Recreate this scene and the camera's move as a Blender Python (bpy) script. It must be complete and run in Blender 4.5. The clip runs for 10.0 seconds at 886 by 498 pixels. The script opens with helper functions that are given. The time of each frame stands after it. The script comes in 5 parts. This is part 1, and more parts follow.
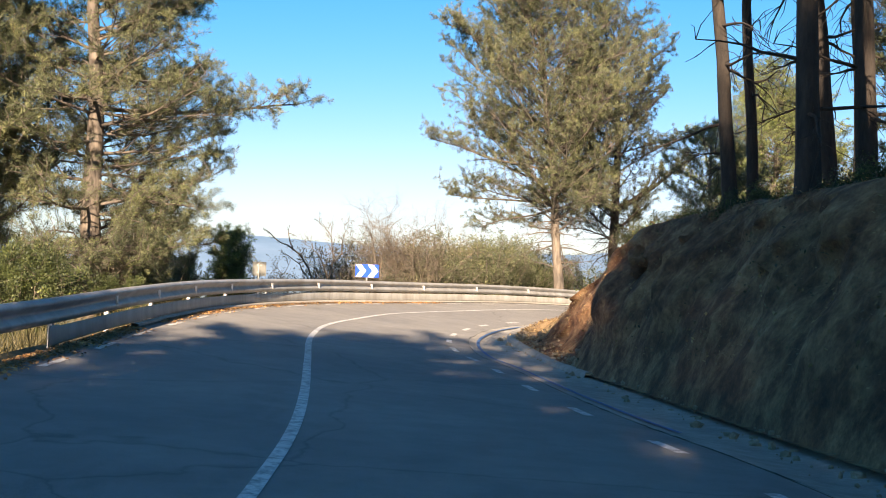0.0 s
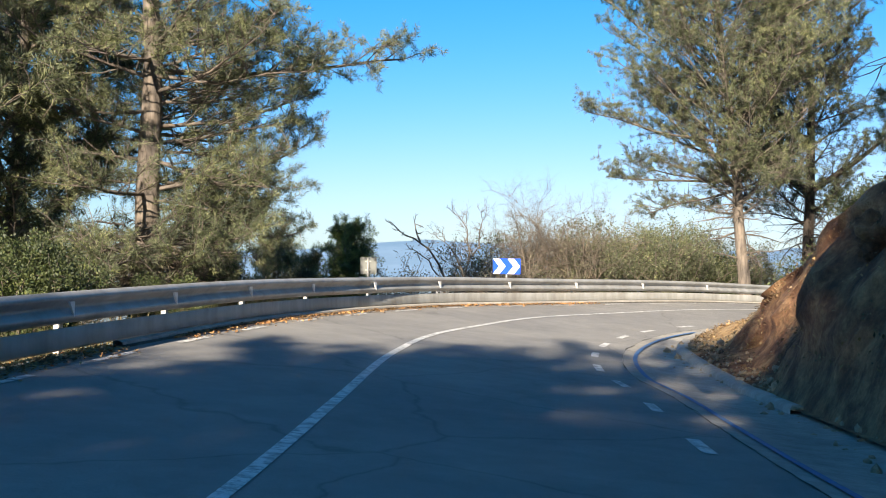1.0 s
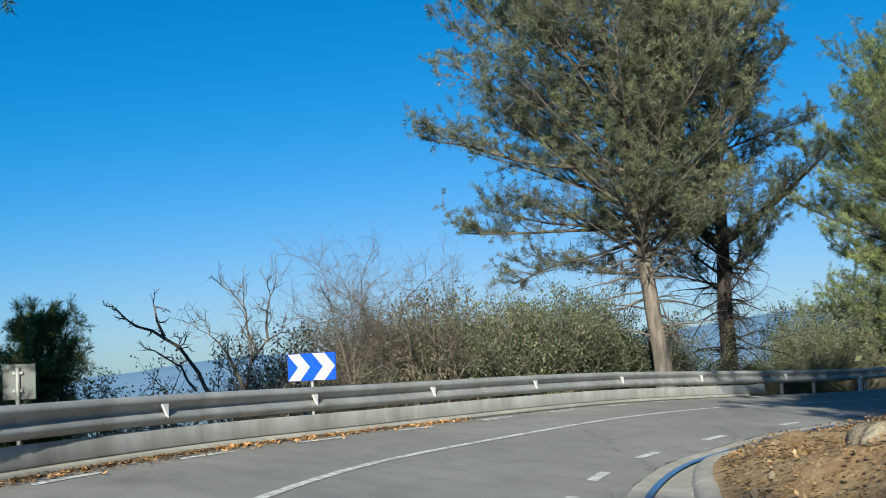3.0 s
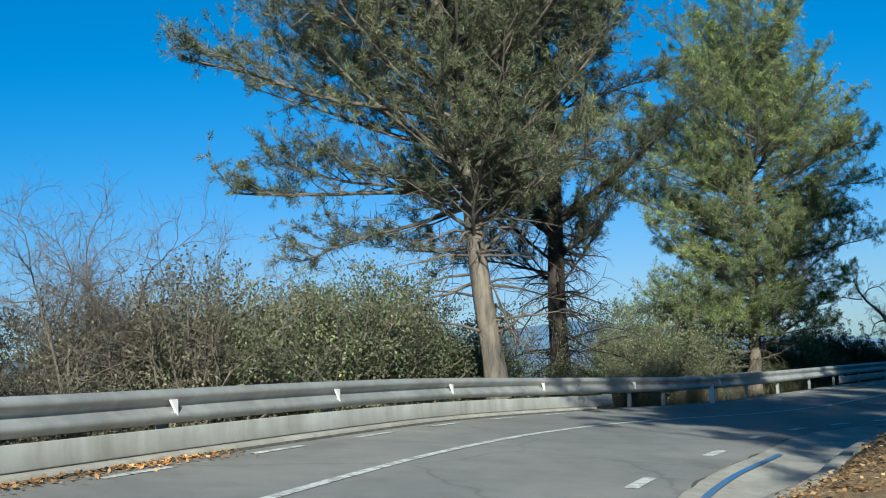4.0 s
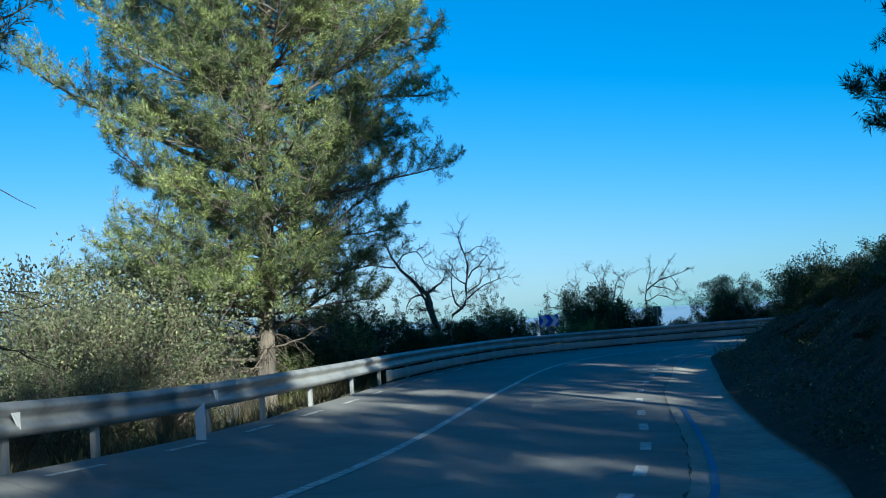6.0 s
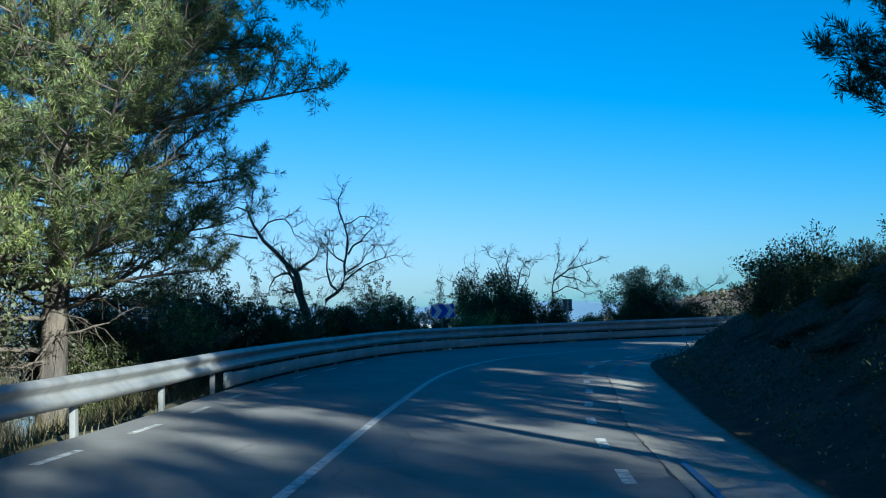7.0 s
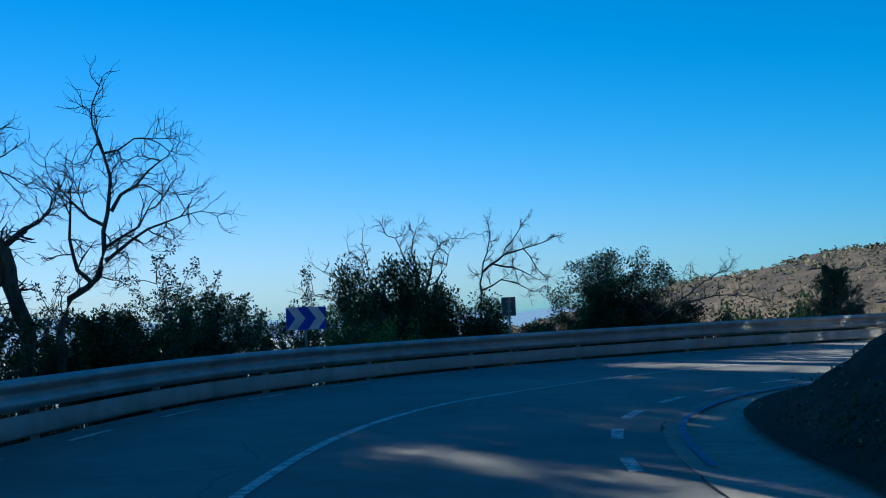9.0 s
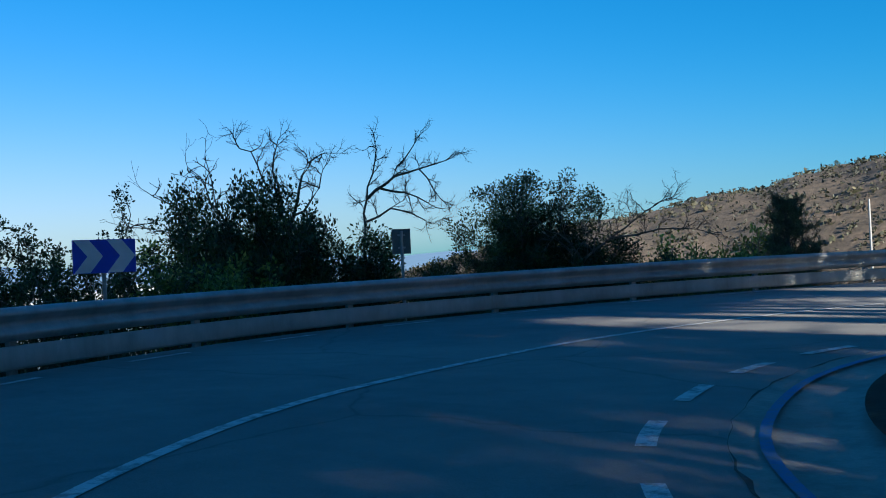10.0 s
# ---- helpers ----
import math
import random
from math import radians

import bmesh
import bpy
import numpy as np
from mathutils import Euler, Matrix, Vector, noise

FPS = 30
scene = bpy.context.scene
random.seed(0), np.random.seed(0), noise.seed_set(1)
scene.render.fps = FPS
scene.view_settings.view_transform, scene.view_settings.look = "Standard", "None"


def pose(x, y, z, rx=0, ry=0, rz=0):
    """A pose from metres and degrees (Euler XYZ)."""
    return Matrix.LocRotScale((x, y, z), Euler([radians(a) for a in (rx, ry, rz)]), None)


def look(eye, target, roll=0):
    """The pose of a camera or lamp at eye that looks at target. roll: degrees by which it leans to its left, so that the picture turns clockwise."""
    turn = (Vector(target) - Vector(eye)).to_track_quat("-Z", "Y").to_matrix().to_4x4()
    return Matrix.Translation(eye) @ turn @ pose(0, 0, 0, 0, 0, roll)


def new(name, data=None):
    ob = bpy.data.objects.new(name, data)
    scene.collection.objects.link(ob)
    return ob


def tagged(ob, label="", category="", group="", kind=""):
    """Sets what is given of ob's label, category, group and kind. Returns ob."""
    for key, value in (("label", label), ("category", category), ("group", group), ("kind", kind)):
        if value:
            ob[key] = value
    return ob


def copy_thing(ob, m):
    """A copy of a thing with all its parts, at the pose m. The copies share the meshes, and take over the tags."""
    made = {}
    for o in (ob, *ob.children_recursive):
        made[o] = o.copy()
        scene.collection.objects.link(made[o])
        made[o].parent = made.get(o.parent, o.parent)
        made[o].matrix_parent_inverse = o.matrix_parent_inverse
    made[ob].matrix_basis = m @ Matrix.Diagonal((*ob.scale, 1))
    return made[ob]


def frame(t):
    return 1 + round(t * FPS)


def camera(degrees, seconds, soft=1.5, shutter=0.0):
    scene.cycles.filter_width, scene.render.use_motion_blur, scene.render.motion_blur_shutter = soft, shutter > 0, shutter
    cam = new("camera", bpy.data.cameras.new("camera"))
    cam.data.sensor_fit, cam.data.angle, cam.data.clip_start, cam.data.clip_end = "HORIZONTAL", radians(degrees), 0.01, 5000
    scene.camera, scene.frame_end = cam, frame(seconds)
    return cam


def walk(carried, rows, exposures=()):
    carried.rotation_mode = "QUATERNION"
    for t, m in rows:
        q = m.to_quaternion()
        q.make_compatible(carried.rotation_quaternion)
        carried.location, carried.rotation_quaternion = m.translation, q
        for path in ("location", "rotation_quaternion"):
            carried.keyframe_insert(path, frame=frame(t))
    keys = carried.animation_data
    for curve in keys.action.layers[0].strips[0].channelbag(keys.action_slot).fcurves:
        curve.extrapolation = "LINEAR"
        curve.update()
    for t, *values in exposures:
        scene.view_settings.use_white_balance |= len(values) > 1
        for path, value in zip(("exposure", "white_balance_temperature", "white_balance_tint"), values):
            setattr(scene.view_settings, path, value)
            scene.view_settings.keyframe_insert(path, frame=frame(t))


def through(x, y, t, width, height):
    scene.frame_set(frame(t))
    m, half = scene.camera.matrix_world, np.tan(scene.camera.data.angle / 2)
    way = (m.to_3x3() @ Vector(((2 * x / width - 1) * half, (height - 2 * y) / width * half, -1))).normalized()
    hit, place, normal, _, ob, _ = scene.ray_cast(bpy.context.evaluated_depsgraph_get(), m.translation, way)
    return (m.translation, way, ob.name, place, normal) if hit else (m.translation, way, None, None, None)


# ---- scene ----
cam = camera(41.6, 10.0, soft=1.0)
PATH = [
    (0, (0.258, -0.128, 0.746), (0.243, 1.871, 0.784), 2.2),
    (0.5, (0.781, 2.996, 0.674), (0.554, 4.982, 0.726), 1.7),
    (1, (0.807, 6.112, 0.59), (0.489, 8.086, 0.623), 0.9),
    (1.5, (0.559, 9.21, 0.531), (0.2, 11.173, 0.656), 0.3),
    (2, (0.236, 12.348, 0.527), (-0.091, 14.311, 0.732), -0.8),
    (2.5, (-0.032, 15.492, 0.491), (-0.176, 17.477, 0.69), -2.5),
    (2.7, (-0.104, 16.71, 0.482), (-0.194, 18.697, 0.693), -2.8),
    (3.8, (-0.177, 24.193, 0.402), (0.083, 26.165, 0.609), -3.1),
    (4, (-0.05, 25.491, 0.399), (0.312, 27.447, 0.607), -2.9),
    (4.5, (0.741, 28.765, 0.396), (1.329, 30.664, 0.613), -3.3),
    (5, (1.949, 32.006, 0.396), (2.759, 33.822, 0.613), -3.5),
    (5.5, (3.479, 35.089, 0.466), (4.483, 36.805, 0.675), -3.5),
    (6, (5.373, 38.236, 0.464), (6.521, 39.869, 0.598), -3.8),
    (6.2, (6.152, 39.416, 0.485), (7.335, 41.023, 0.619), -3.3),
    (7.3, (11.006, 45.512, 0.495), (12.333, 47.005, 0.594), -1.4),
    (7.5, (11.935, 46.617, 0.491), (13.268, 48.104, 0.605), -1.6),
    (8, (14.392, 49.339, 0.455), (15.738, 50.813, 0.583), -1.8),
    (8.5, (16.897, 51.848, 0.38), (18.286, 53.281, 0.51), -2.0),
    (9, (19.427, 54.315, 0.347), (20.856, 55.709, 0.466), -2.6),
    (9.5, (21.794, 56.564, 0.326), (23.265, 57.917, 0.402), -2.3),
    (10, (24.122, 58.555, 0.258), (25.679, 59.81, 0.272), -2.7),
]
EXPOSURES = [(0.0, 1.72, 8900, 20), (1.0, 1.5, 7400, 12), (1.6, 1.42, 6900, 8), (2.5, 0.88, 6500, 3), (3.8, 0.72, 6100, -2), (4.6, 0.78, 5900, -4), (6.0, 1.05, 5800, -4), (7.5, 1.02, 5500, -3), (9.0, 0.97, 6000, 3), (10.0, 1.03, 6400, 8)]
walk(cam, [(t, look(eye, target, roll)) for t, eye, target, roll in PATH], EXPOSURES)

# ---- light ----
SUN_AZ, SUN_EL = 8.5, 23.0          # degrees: the sun stands behind the start of the walk, a little to its left
TO_SUN = Vector((-math.sin(radians(SUN_AZ)) * math.cos(radians(SUN_EL)), -math.cos(radians(SUN_AZ)) * math.cos(radians(SUN_EL)), math.sin(radians(SUN_EL))))
world = bpy.data.worlds.new("sky")
scene.world = world
world.use_nodes = True
wn = world.node_tree.nodes
sky = wn.new("ShaderNodeTexSky")
sky.sky_type = "NISHITA"
sky.sun_disc = False
sky.sun_elevation = radians(SUN_EL)
sky.sun_rotation = math.atan2(TO_SUN.x, TO_SUN.y)
sky.altitude = 350
sky.air_density, sky.dust_density, sky.ozone_density = 1.0, 0.5, 3.0
# deep winter blue overhead, paling where the air towards the horizon is brighter
grey = wn.new("ShaderNodeRGBToBW")
span = wn.new("ShaderNodeMapRange")
span.inputs[1].default_value, span.inputs[2].default_value = 2.8, 8.2
span.interpolation_type = "SMOOTHSTEP"
pick = wn.new("ShaderNodeMix")
pick.data_type = "RGBA"
pick.inputs[6].default_value, pick.inputs[7].default_value = (0.07, 0.78, 1.25, 1), (0.66, 0.80, 1.12, 1)
tint = wn.new("ShaderNodeMix")
tint.data_type, tint.blend_type = "RGBA", "MULTIPLY"
tint.inputs[0].default_value = 1.0
for a, c in ((sky.outputs[0], grey.inputs[0]), (grey.outputs[0], span.inputs[0]), (span.outputs[0], pick.inputs[0]), (sky.outputs[0], tint.inputs[6]), (pick.outputs[2], tint.inputs[7]), (tint.outputs[2], wn["Background"].inputs[0])):
    world.node_tree.links.new(a, c)
wn["Background"].inputs[1].default_value = 0.057
sun_data = bpy.data.lights.new("sun", "SUN")
sun_data.energy, sun_data.angle, sun_data.color = 5.0, radians(0.55), (1.0, 0.93, 0.82)
sun = new("sun", sun_data)
sun.matrix_world = look((0, -60, 60), Vector((0, -60, 60)) - TO_SUN * 10)

# ---- materials ----


class Mat:
    """A node material with a few shortcuts."""

    def __init__(self, name, rough=0.8, metal=0.0):
        self.m = bpy.data.materials.new(name)
        self.m.use_nodes = True
        self.t = self.m.node_tree
        self.b = self.t.nodes["Principled BSDF"]
        self.b.inputs["Roughness"].default_value = rough
        self.b.inputs["Metallic"].default_value = metal
        self.co = self.t.nodes.new("ShaderNodeTexCoord").outputs["Object"]

    def link(self, a, b):
        self.t.links.new(a, b)

    def noise(self, scale, detail=4.0, rough=0.6, stretch=None):
        n = self.t.nodes.new("ShaderNodeTexNoise")
        n.inputs["Scale"].default_value, n.inputs["Detail"].default_value, n.inputs["Roughness"].default_value = scale, detail, rough
        src = self.co
        if stretch:
            mp = self.t.nodes.new("ShaderNodeMapping")
            mp.inputs["Scale"].default_value = stretch
            self.link(src, mp.inputs[0])
            src = mp.outputs[0]
        self.link(src, n.inputs["Vector"])
        return n.outputs["Fac"]

    def ramp(self, fac, stops):
        r = self.t.nodes.new("ShaderNodeValToRGB")
        e = r.color_ramp.elements
        while len(e) < len(stops):
            e.new(0.5)
        for k, (p, c) in zip(e, stops):
            k.position, k.color = p, (*c, 1) if len(c) == 3 else c
        self.link(fac, r.inputs[0])
        return r.outputs[0]

    def mix(self, fac, a, b, mode="MIX"):
        n = self.t.nodes.new("ShaderNodeMix")
        n.data_type, n.blend_type = "RGBA", mode
        for sock, v in ((n.inputs[0], fac), (n.inputs[6], a), (n.inputs[7], b)):
            if isinstance(v, (int, float)):
                sock.default_value = v
            elif isinstance(v, tuple):
                sock.default_value = (*v, 1)
            else:
                self.link(v, sock)
        return n.outputs[2]

    def color(self, out):
        self.link(out, self.b.inputs["Base Color"])
        return self

    def bump(self, height, strength=0.4, distance=0.02):
        n = self.t.nodes.new("ShaderNodeBump")
        n.inputs["Strength"].default_value, n.inputs["Distance"].default_value = strength, distance
        self.link(height, n.inputs["Height"])
        self.link(n.outputs[0], self.b.inputs["Normal"])
        return self

    def rough(self, fac, lo, hi):
        n = self.t.nodes.new("ShaderNodeMapRange")
        n.inputs[3].default_value, n.inputs[4].default_value = lo, hi
        self.link(fac, n.inputs[0])
        self.link(n.outputs[0], self.b.inputs["Roughness"])
        return self

    def random(self, island=True):
        if island:
            return self.t.nodes.new("ShaderNodeNewGeometry").outputs["Random Per Island"]
        return self.t.nodes.new("ShaderNodeObjectInfo").outputs["Random"]

    def leafy(self, amount=0.35, tint=(0.85, 1.0, 0.5)):
        """Lets light through, as thin leaves do."""
        tr = self.t.nodes.new("ShaderNodeBsdfTranslucent")
        mx = self.t.nodes.new("ShaderNodeMixShader")
        mx.inputs[0].default_value = amount
        src = self.b.inputs["Base Color"].links[0].from_socket
        self.link(self.mix(1.0, src, tint, "MULTIPLY"), tr.inputs[0])
        out = self.t.nodes["Material Output"]
        self.link(self.b.outputs[0], mx.inputs[1])
        self.link(tr.outputs[0], mx.inputs[2])
        self.link(mx.outputs[0], out.inputs[0])
        return self


def foliage(name, dark, mid, light, through=0.3, clump=2.4):
    m = Mat(name, 0.6)
    c = m.ramp(m.random(), [(0.0, dark), (0.5, mid), (1.0, light)])
    big = m.ramp(m.noise(0.6, 2), [(0.35, (0.68, 0.70, 0.66)), (0.65, (1.25, 1.2, 1.08))])
    tuft = m.ramp(m.noise(clump, 2, 0.5), [(0.34, (0.55, 0.58, 0.62)), (0.5, (0.95, 0.95, 0.95)), (0.66, (1.45, 1.38, 1.2))])
    m.color(m.mix(1.0, m.mix(1.0, c, big, "MULTIPLY"), tuft, "MULTIPLY"))
    return m.leafy(through).m


def bark(name, dark, light, scale=7.0):
    m = Mat(name, 0.92)
    n = m.noise(scale, 8, 0.7, (1, 1, 0.25))
    v = m.noise(1.3, 3)
    c = m.ramp(n, [(0.32, dark), (0.68, light)])
    m.color(m.mix(1.0, c, m.ramp(v, [(0.3, (0.75, 0.75, 0.78)), (0.7, (1.15, 1.08, 1.0))]), "MULTIPLY"))
    return m.bump(n, 1.0, 0.06).m


def make_asphalt():
    m = Mat("asphalt", 0.85)
    fine = m.noise(130, 3, 0.7)
    patch = m.noise(0.35, 5, 0.6)
    wear = m.noise(2.2, 6, 0.65)
    c = m.ramp(fine, [(0.3, (0.17, 0.168, 0.16)), (0.7, (0.30, 0.295, 0.28))])
    c = m.mix(1.0, c, m.ramp(patch, [(0.3, (0.8, 0.8, 0.82)), (0.7, (1.15, 1.13, 1.1))]), "MULTIPLY")
    c = m.mix(1.0, c, m.ramp(wear, [(0.35, (0.88, 0.88, 0.88)), (0.6, (1.05, 1.05, 1.05))]), "MULTIPLY")
    vor = m.t.nodes.new("ShaderNodeTexVoronoi")
    vor.feature = "DISTANCE_TO_EDGE"
    vor.inputs["Scale"].default_value = 0.22
    wob = m.t.nodes.new("ShaderNodeMix")
    wob.data_type, wob.blend_type = "RGBA", "ADD"
    wob.inputs[0].default_value = 0.55
    m.link(m.co, wob.inputs[6])
    nz = m.t.nodes.new("ShaderNodeTexNoise")
    nz.inputs["Scale"].default_value, nz.inputs["Detail"].default_value = 1.1, 6
    m.link(m.co, nz.inputs["Vector"])
    m.link(nz.outputs["Color"], wob.inputs[7])
    m.link(wob.outputs[2], vor.inputs["Vector"])
    crack = m.ramp(vor.outputs["Distance"], [(0.0, (0.72, 0.72, 0.72)), (0.005, (1, 1, 1))])
    c = m.mix(1.0, c, crack, "MULTIPLY")
    stain = m.noise(0.8, 7, 0.7, (1, 0.35, 1))
    c = m.mix(1.0, c, m.ramp(stain, [(0.28, (0.78, 0.78, 0.78)), (0.42, (1, 1, 1)), (0.7, (1.08, 1.07, 1.05))]), "MULTIPLY")
    m.color(c).rough(wear, 0.75, 0.95)
    return m.bump(fine, 0.5, 0.006).m


def make_concrete(name, lo, hi):
    m = Mat(name, 0.9)
    a, b, st = m.noise(45, 5, 0.7), m.noise(1.1, 5, 0.65), m.noise(6, 6, 0.7)
    c = m.ramp(b, [(0.3, lo), (0.7, hi)])
    c = m.mix(1.0, c, m.ramp(st, [(0.35, (0.82, 0.8, 0.77)), (0.62, (1.06, 1.05, 1.04))]), "MULTIPLY")
    c = m.mix(1.0, c, m.ramp(a, [(0.3, (0.9, 0.9, 0.9)), (0.7, (1.06, 1.06, 1.06))]), "MULTIPLY")
    return m.color(c).bump(a, 0.35, 0.006).m


def make_paint(name, col, worn):
    m = Mat(name, 0.7)
    n = m.noise(9, 7, 0.75)
    g = m.noise(120, 3, 0.6)
    c = m.mix(1.0, m.ramp(n, [(0.40, worn), (0.55, col)]), m.ramp(g, [(0.3, (0.85, 0.85, 0.85)), (0.7, (1.05, 1.05, 1.05))]), "MULTIPLY")
    return m.color(c).bump(g, 0.3, 0.004).m


def make_steel(name, lo, hi, metal, r0, r1):
    m = Mat(name, 0.5, metal)
    n, st = m.noise(3.0, 6, 0.65), m.noise(1.5, 6, 0.7, (1, 1, 0.15))
    c = m.mix(1.0, m.ramp(n, [(0.3, lo), (0.7, hi)]), m.ramp(st, [(0.3, (0.75, 0.72, 0.68)), (0.6, (1.05, 1.05, 1.05))]), "MULTIPLY")
    m.color(c).rough(n, r0, r1)
    return m.bump(m.noise(60, 3), 0.12, 0.003).m


def make_earth(name, stops, bump=0.06, s1=2.2, s2=14):
    m = Mat(name, 0.97)
    a, b, g = m.noise(s1, 8, 0.65), m.noise(s2, 6, 0.7), m.noise(0.3, 4)
    c = m.ramp(a, stops)
    c = m.mix(1.0, c, m.ramp(b, [(0.3, (0.62, 0.6, 0.58)), (0.7, (1.22, 1.2, 1.16))]), "MULTIPLY")
    c = m.mix(1.0, c, m.ramp(g, [(0.3, (0.8, 0.82, 0.8)), (0.7, (1.15, 1.12, 1.05))]), "MULTIPLY")
    return m.color(c).bump(m.mix(0.5, a, b), 0.9, bump).m


def plain(name, col, rough=0.6, metal=0.0, var=0.12):
    m = Mat(name, rough, metal)
    lo, hi = tuple(v * (1 - var) for v in col), tuple(min(1, v * (1 + var)) for v in col)
    return m.color(m.ramp(m.noise(8, 5, 0.65), [(0.3, lo), (0.7, hi)])).m


ASPHALT = make_asphalt()
TAR = make_earth("tar", [(0.3, (0.05, 0.05, 0.05)), (0.55, (0.10, 0.098, 0.095)), (0.75, (0.2, 0.19, 0.18))], 0.02, 9, 50)
CONCRETE = make_concrete("gutter_concrete", (0.29, 0.275, 0.245), (0.44, 0.42, 0.375))
WHITE_LINE = make_paint("white_road_paint", (0.72, 0.72, 0.69), (0.30, 0.30, 0.29))
BLUE_LINE = make_paint("blue_road_paint", (0.035, 0.17, 0.42), (0.13, 0.18, 0.26))
STEEL = make_steel("galvanised_steel", (0.33, 0.34, 0.34), (0.46, 0.46, 0.45), 0.35, 0.45, 0.65)
SKIRT = make_steel("galvanised_sheet", (0.37, 0.37, 0.35), (0.48, 0.48, 0.455), 0.2, 0.55, 0.75)
SIGN_BLUE = plain("sign_blue", (0.01, 0.08, 0.62), 0.35, 0, 0.06)
SIGN_WHITE = plain("sign_white", (0.80, 0.80, 0.80), 0.4, 0, 0.05)
SIGN_BACK = plain("sign_back", (0.13, 0.14, 0.135), 0.6, 0.0, 0.1)
REFLECTOR = plain("reflector_white", (0.82, 0.80, 0.78), 0.35, 0, 0.05)
BANK_EARTH = make_earth("bank_earth", [(0.28, (0.07, 0.027, 0.018)), (0.45, (0.23, 0.11, 0.062)), (0.6, (0.44, 0.255, 0.14)), (0.76, (0.63, 0.46, 0.28))], 0.3)
HILL_GROUND = make_earth("hill_ground", [(0.3, (0.06, 0.06, 0.03)), (0.55, (0.14, 0.12, 0.065)), (0.75, (0.24, 0.19, 0.11))], 0.1, 0.9, 6)
VERGE = make_earth("verge_litter", [(0.3, (0.22, 0.13, 0.065)), (0.55, (0.38, 0.26, 0.14)), (0.75, (0.54, 0.43, 0.27))], 0.05, 6, 40)
# dark forest soil, with the shade on the far bank put into its colour
SHADED_HUMUS = make_earth("shaded_forest_soil", [(0.3, (0.02, 0.015, 0.01)), (0.55, (0.06, 0.044, 0.028)), (0.75, (0.14, 0.10, 0.06))], 0.2)
ROCK = make_earth("rock", [(0.3, (0.26, 0.2, 0.14)), (0.55, (0.42, 0.34, 0.25)), (0.75, (0.55, 0.48, 0.38))], 0.08, 3, 18)
PINE = foliage("pine_needles", (0.036, 0.05, 0.03), (0.115, 0.138, 0.08), (0.26, 0.28, 0.175), 0.25)
PINE_BRIGHT = foliage("pine_needles_young", (0.05, 0.078, 0.034), (0.17, 0.225, 0.09), (0.37, 0.43, 0.2), 0.32)
# needles of pines that stand in shade, the shade put into the colour
PINE_SHADED = foliage("pine_needles_shaded", (0.02, 0.03, 0.017), (0.056, 0.072, 0.04), (0.13, 0.148, 0.09), 0.18)
OLIVE = foliage("shrub_leaves", (0.06, 0.075, 0.04), (0.135, 0.155, 0.09), (0.25, 0.265, 0.175), 0.25)
GREYLEAF = foliage("dull_shrub_leaves", (0.075, 0.075, 0.05), (0.155, 0.145, 0.105), (0.26, 0.24, 0.185), 0.2)
DARKLEAF = foliage("evergreen_leaves", (0.03, 0.05, 0.02), (0.06, 0.085, 0.03), (0.11, 0.13, 0.05), 0.2)
TUFT = foliage("grass_blades", (0.05, 0.048, 0.025), (0.10, 0.088, 0.045), (0.16, 0.14, 0.075), 0.15)
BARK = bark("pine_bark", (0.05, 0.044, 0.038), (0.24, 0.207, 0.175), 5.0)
# pine bark darkened in its colour for trunks in shade
BARK_SHADED = bark("pine_bark_shaded", (0.02, 0.017, 0.015), (0.066, 0.054, 0.045))
TWIG = bark("twig_bark", (0.10, 0.085, 0.07), (0.26, 0.22, 0.18), 20)


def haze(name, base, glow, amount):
    """A far surface; the haze of kilometres of air is painted in as a glow."""
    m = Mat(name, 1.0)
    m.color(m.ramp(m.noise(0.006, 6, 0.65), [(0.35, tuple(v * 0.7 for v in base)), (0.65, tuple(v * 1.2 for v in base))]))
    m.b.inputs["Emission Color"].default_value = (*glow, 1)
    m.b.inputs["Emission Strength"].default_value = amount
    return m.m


# each emits a little pale blue in place of the air before it
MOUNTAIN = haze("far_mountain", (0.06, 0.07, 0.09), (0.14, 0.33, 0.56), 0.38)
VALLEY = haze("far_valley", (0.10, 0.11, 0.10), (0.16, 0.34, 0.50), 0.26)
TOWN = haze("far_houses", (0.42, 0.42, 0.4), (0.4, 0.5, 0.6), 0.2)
SCRUB_HILL = make_earth("scrub_hill", [(0.3, (0.085, 0.07, 0.055)), (0.55, (0.145, 0.112, 0.085)), (0.75, (0.23, 0.165, 0.12))], 0.5, 0.12, 0.9)
SCRUB = foliage("scrub_leaves", (0.03, 0.036, 0.026), (0.062, 0.064, 0.044), (0.105, 0.1, 0.07), 0.12, 0.05)
YELLOWISH = foliage("yellowing_leaves", (0.12, 0.12, 0.03), (0.26, 0.25, 0.07), (0.42, 0.38, 0.13), 0.35)

# ---- plan: curves and heights ----
RAIL = [(20, -27), (8, -23), (0, -16), (-3.4, -7), (-4.0, 4), (-4.35, 12), (-4.7, 18), (-4.75, 23), (-4.3, 27.4), (-3.2, 31.2), (-1.4, 35.0), (0.9, 38.9), (2.95, 42.35), (6.1, 46.65), (10.4, 50.95), (15, 55.6), (19.6, 60.6), (24.5, 65.0), (28.5, 67.6), (33, 69.1), (37, 69.3), (42, 68.0), (52, 64), (70, 55), (90, 47)]
RAIL_Z = [0.1, 0.0, -0.1, -0.36, -0.40, -0.37, -0.29, -0.235, -0.22, -0.21, -0.24, -0.26, -0.31, -0.45, -0.62, -0.65, -0.66, -0.65, -0.62, -0.62, -0.62, -0.6, -0.6, -0.3, 0.0]
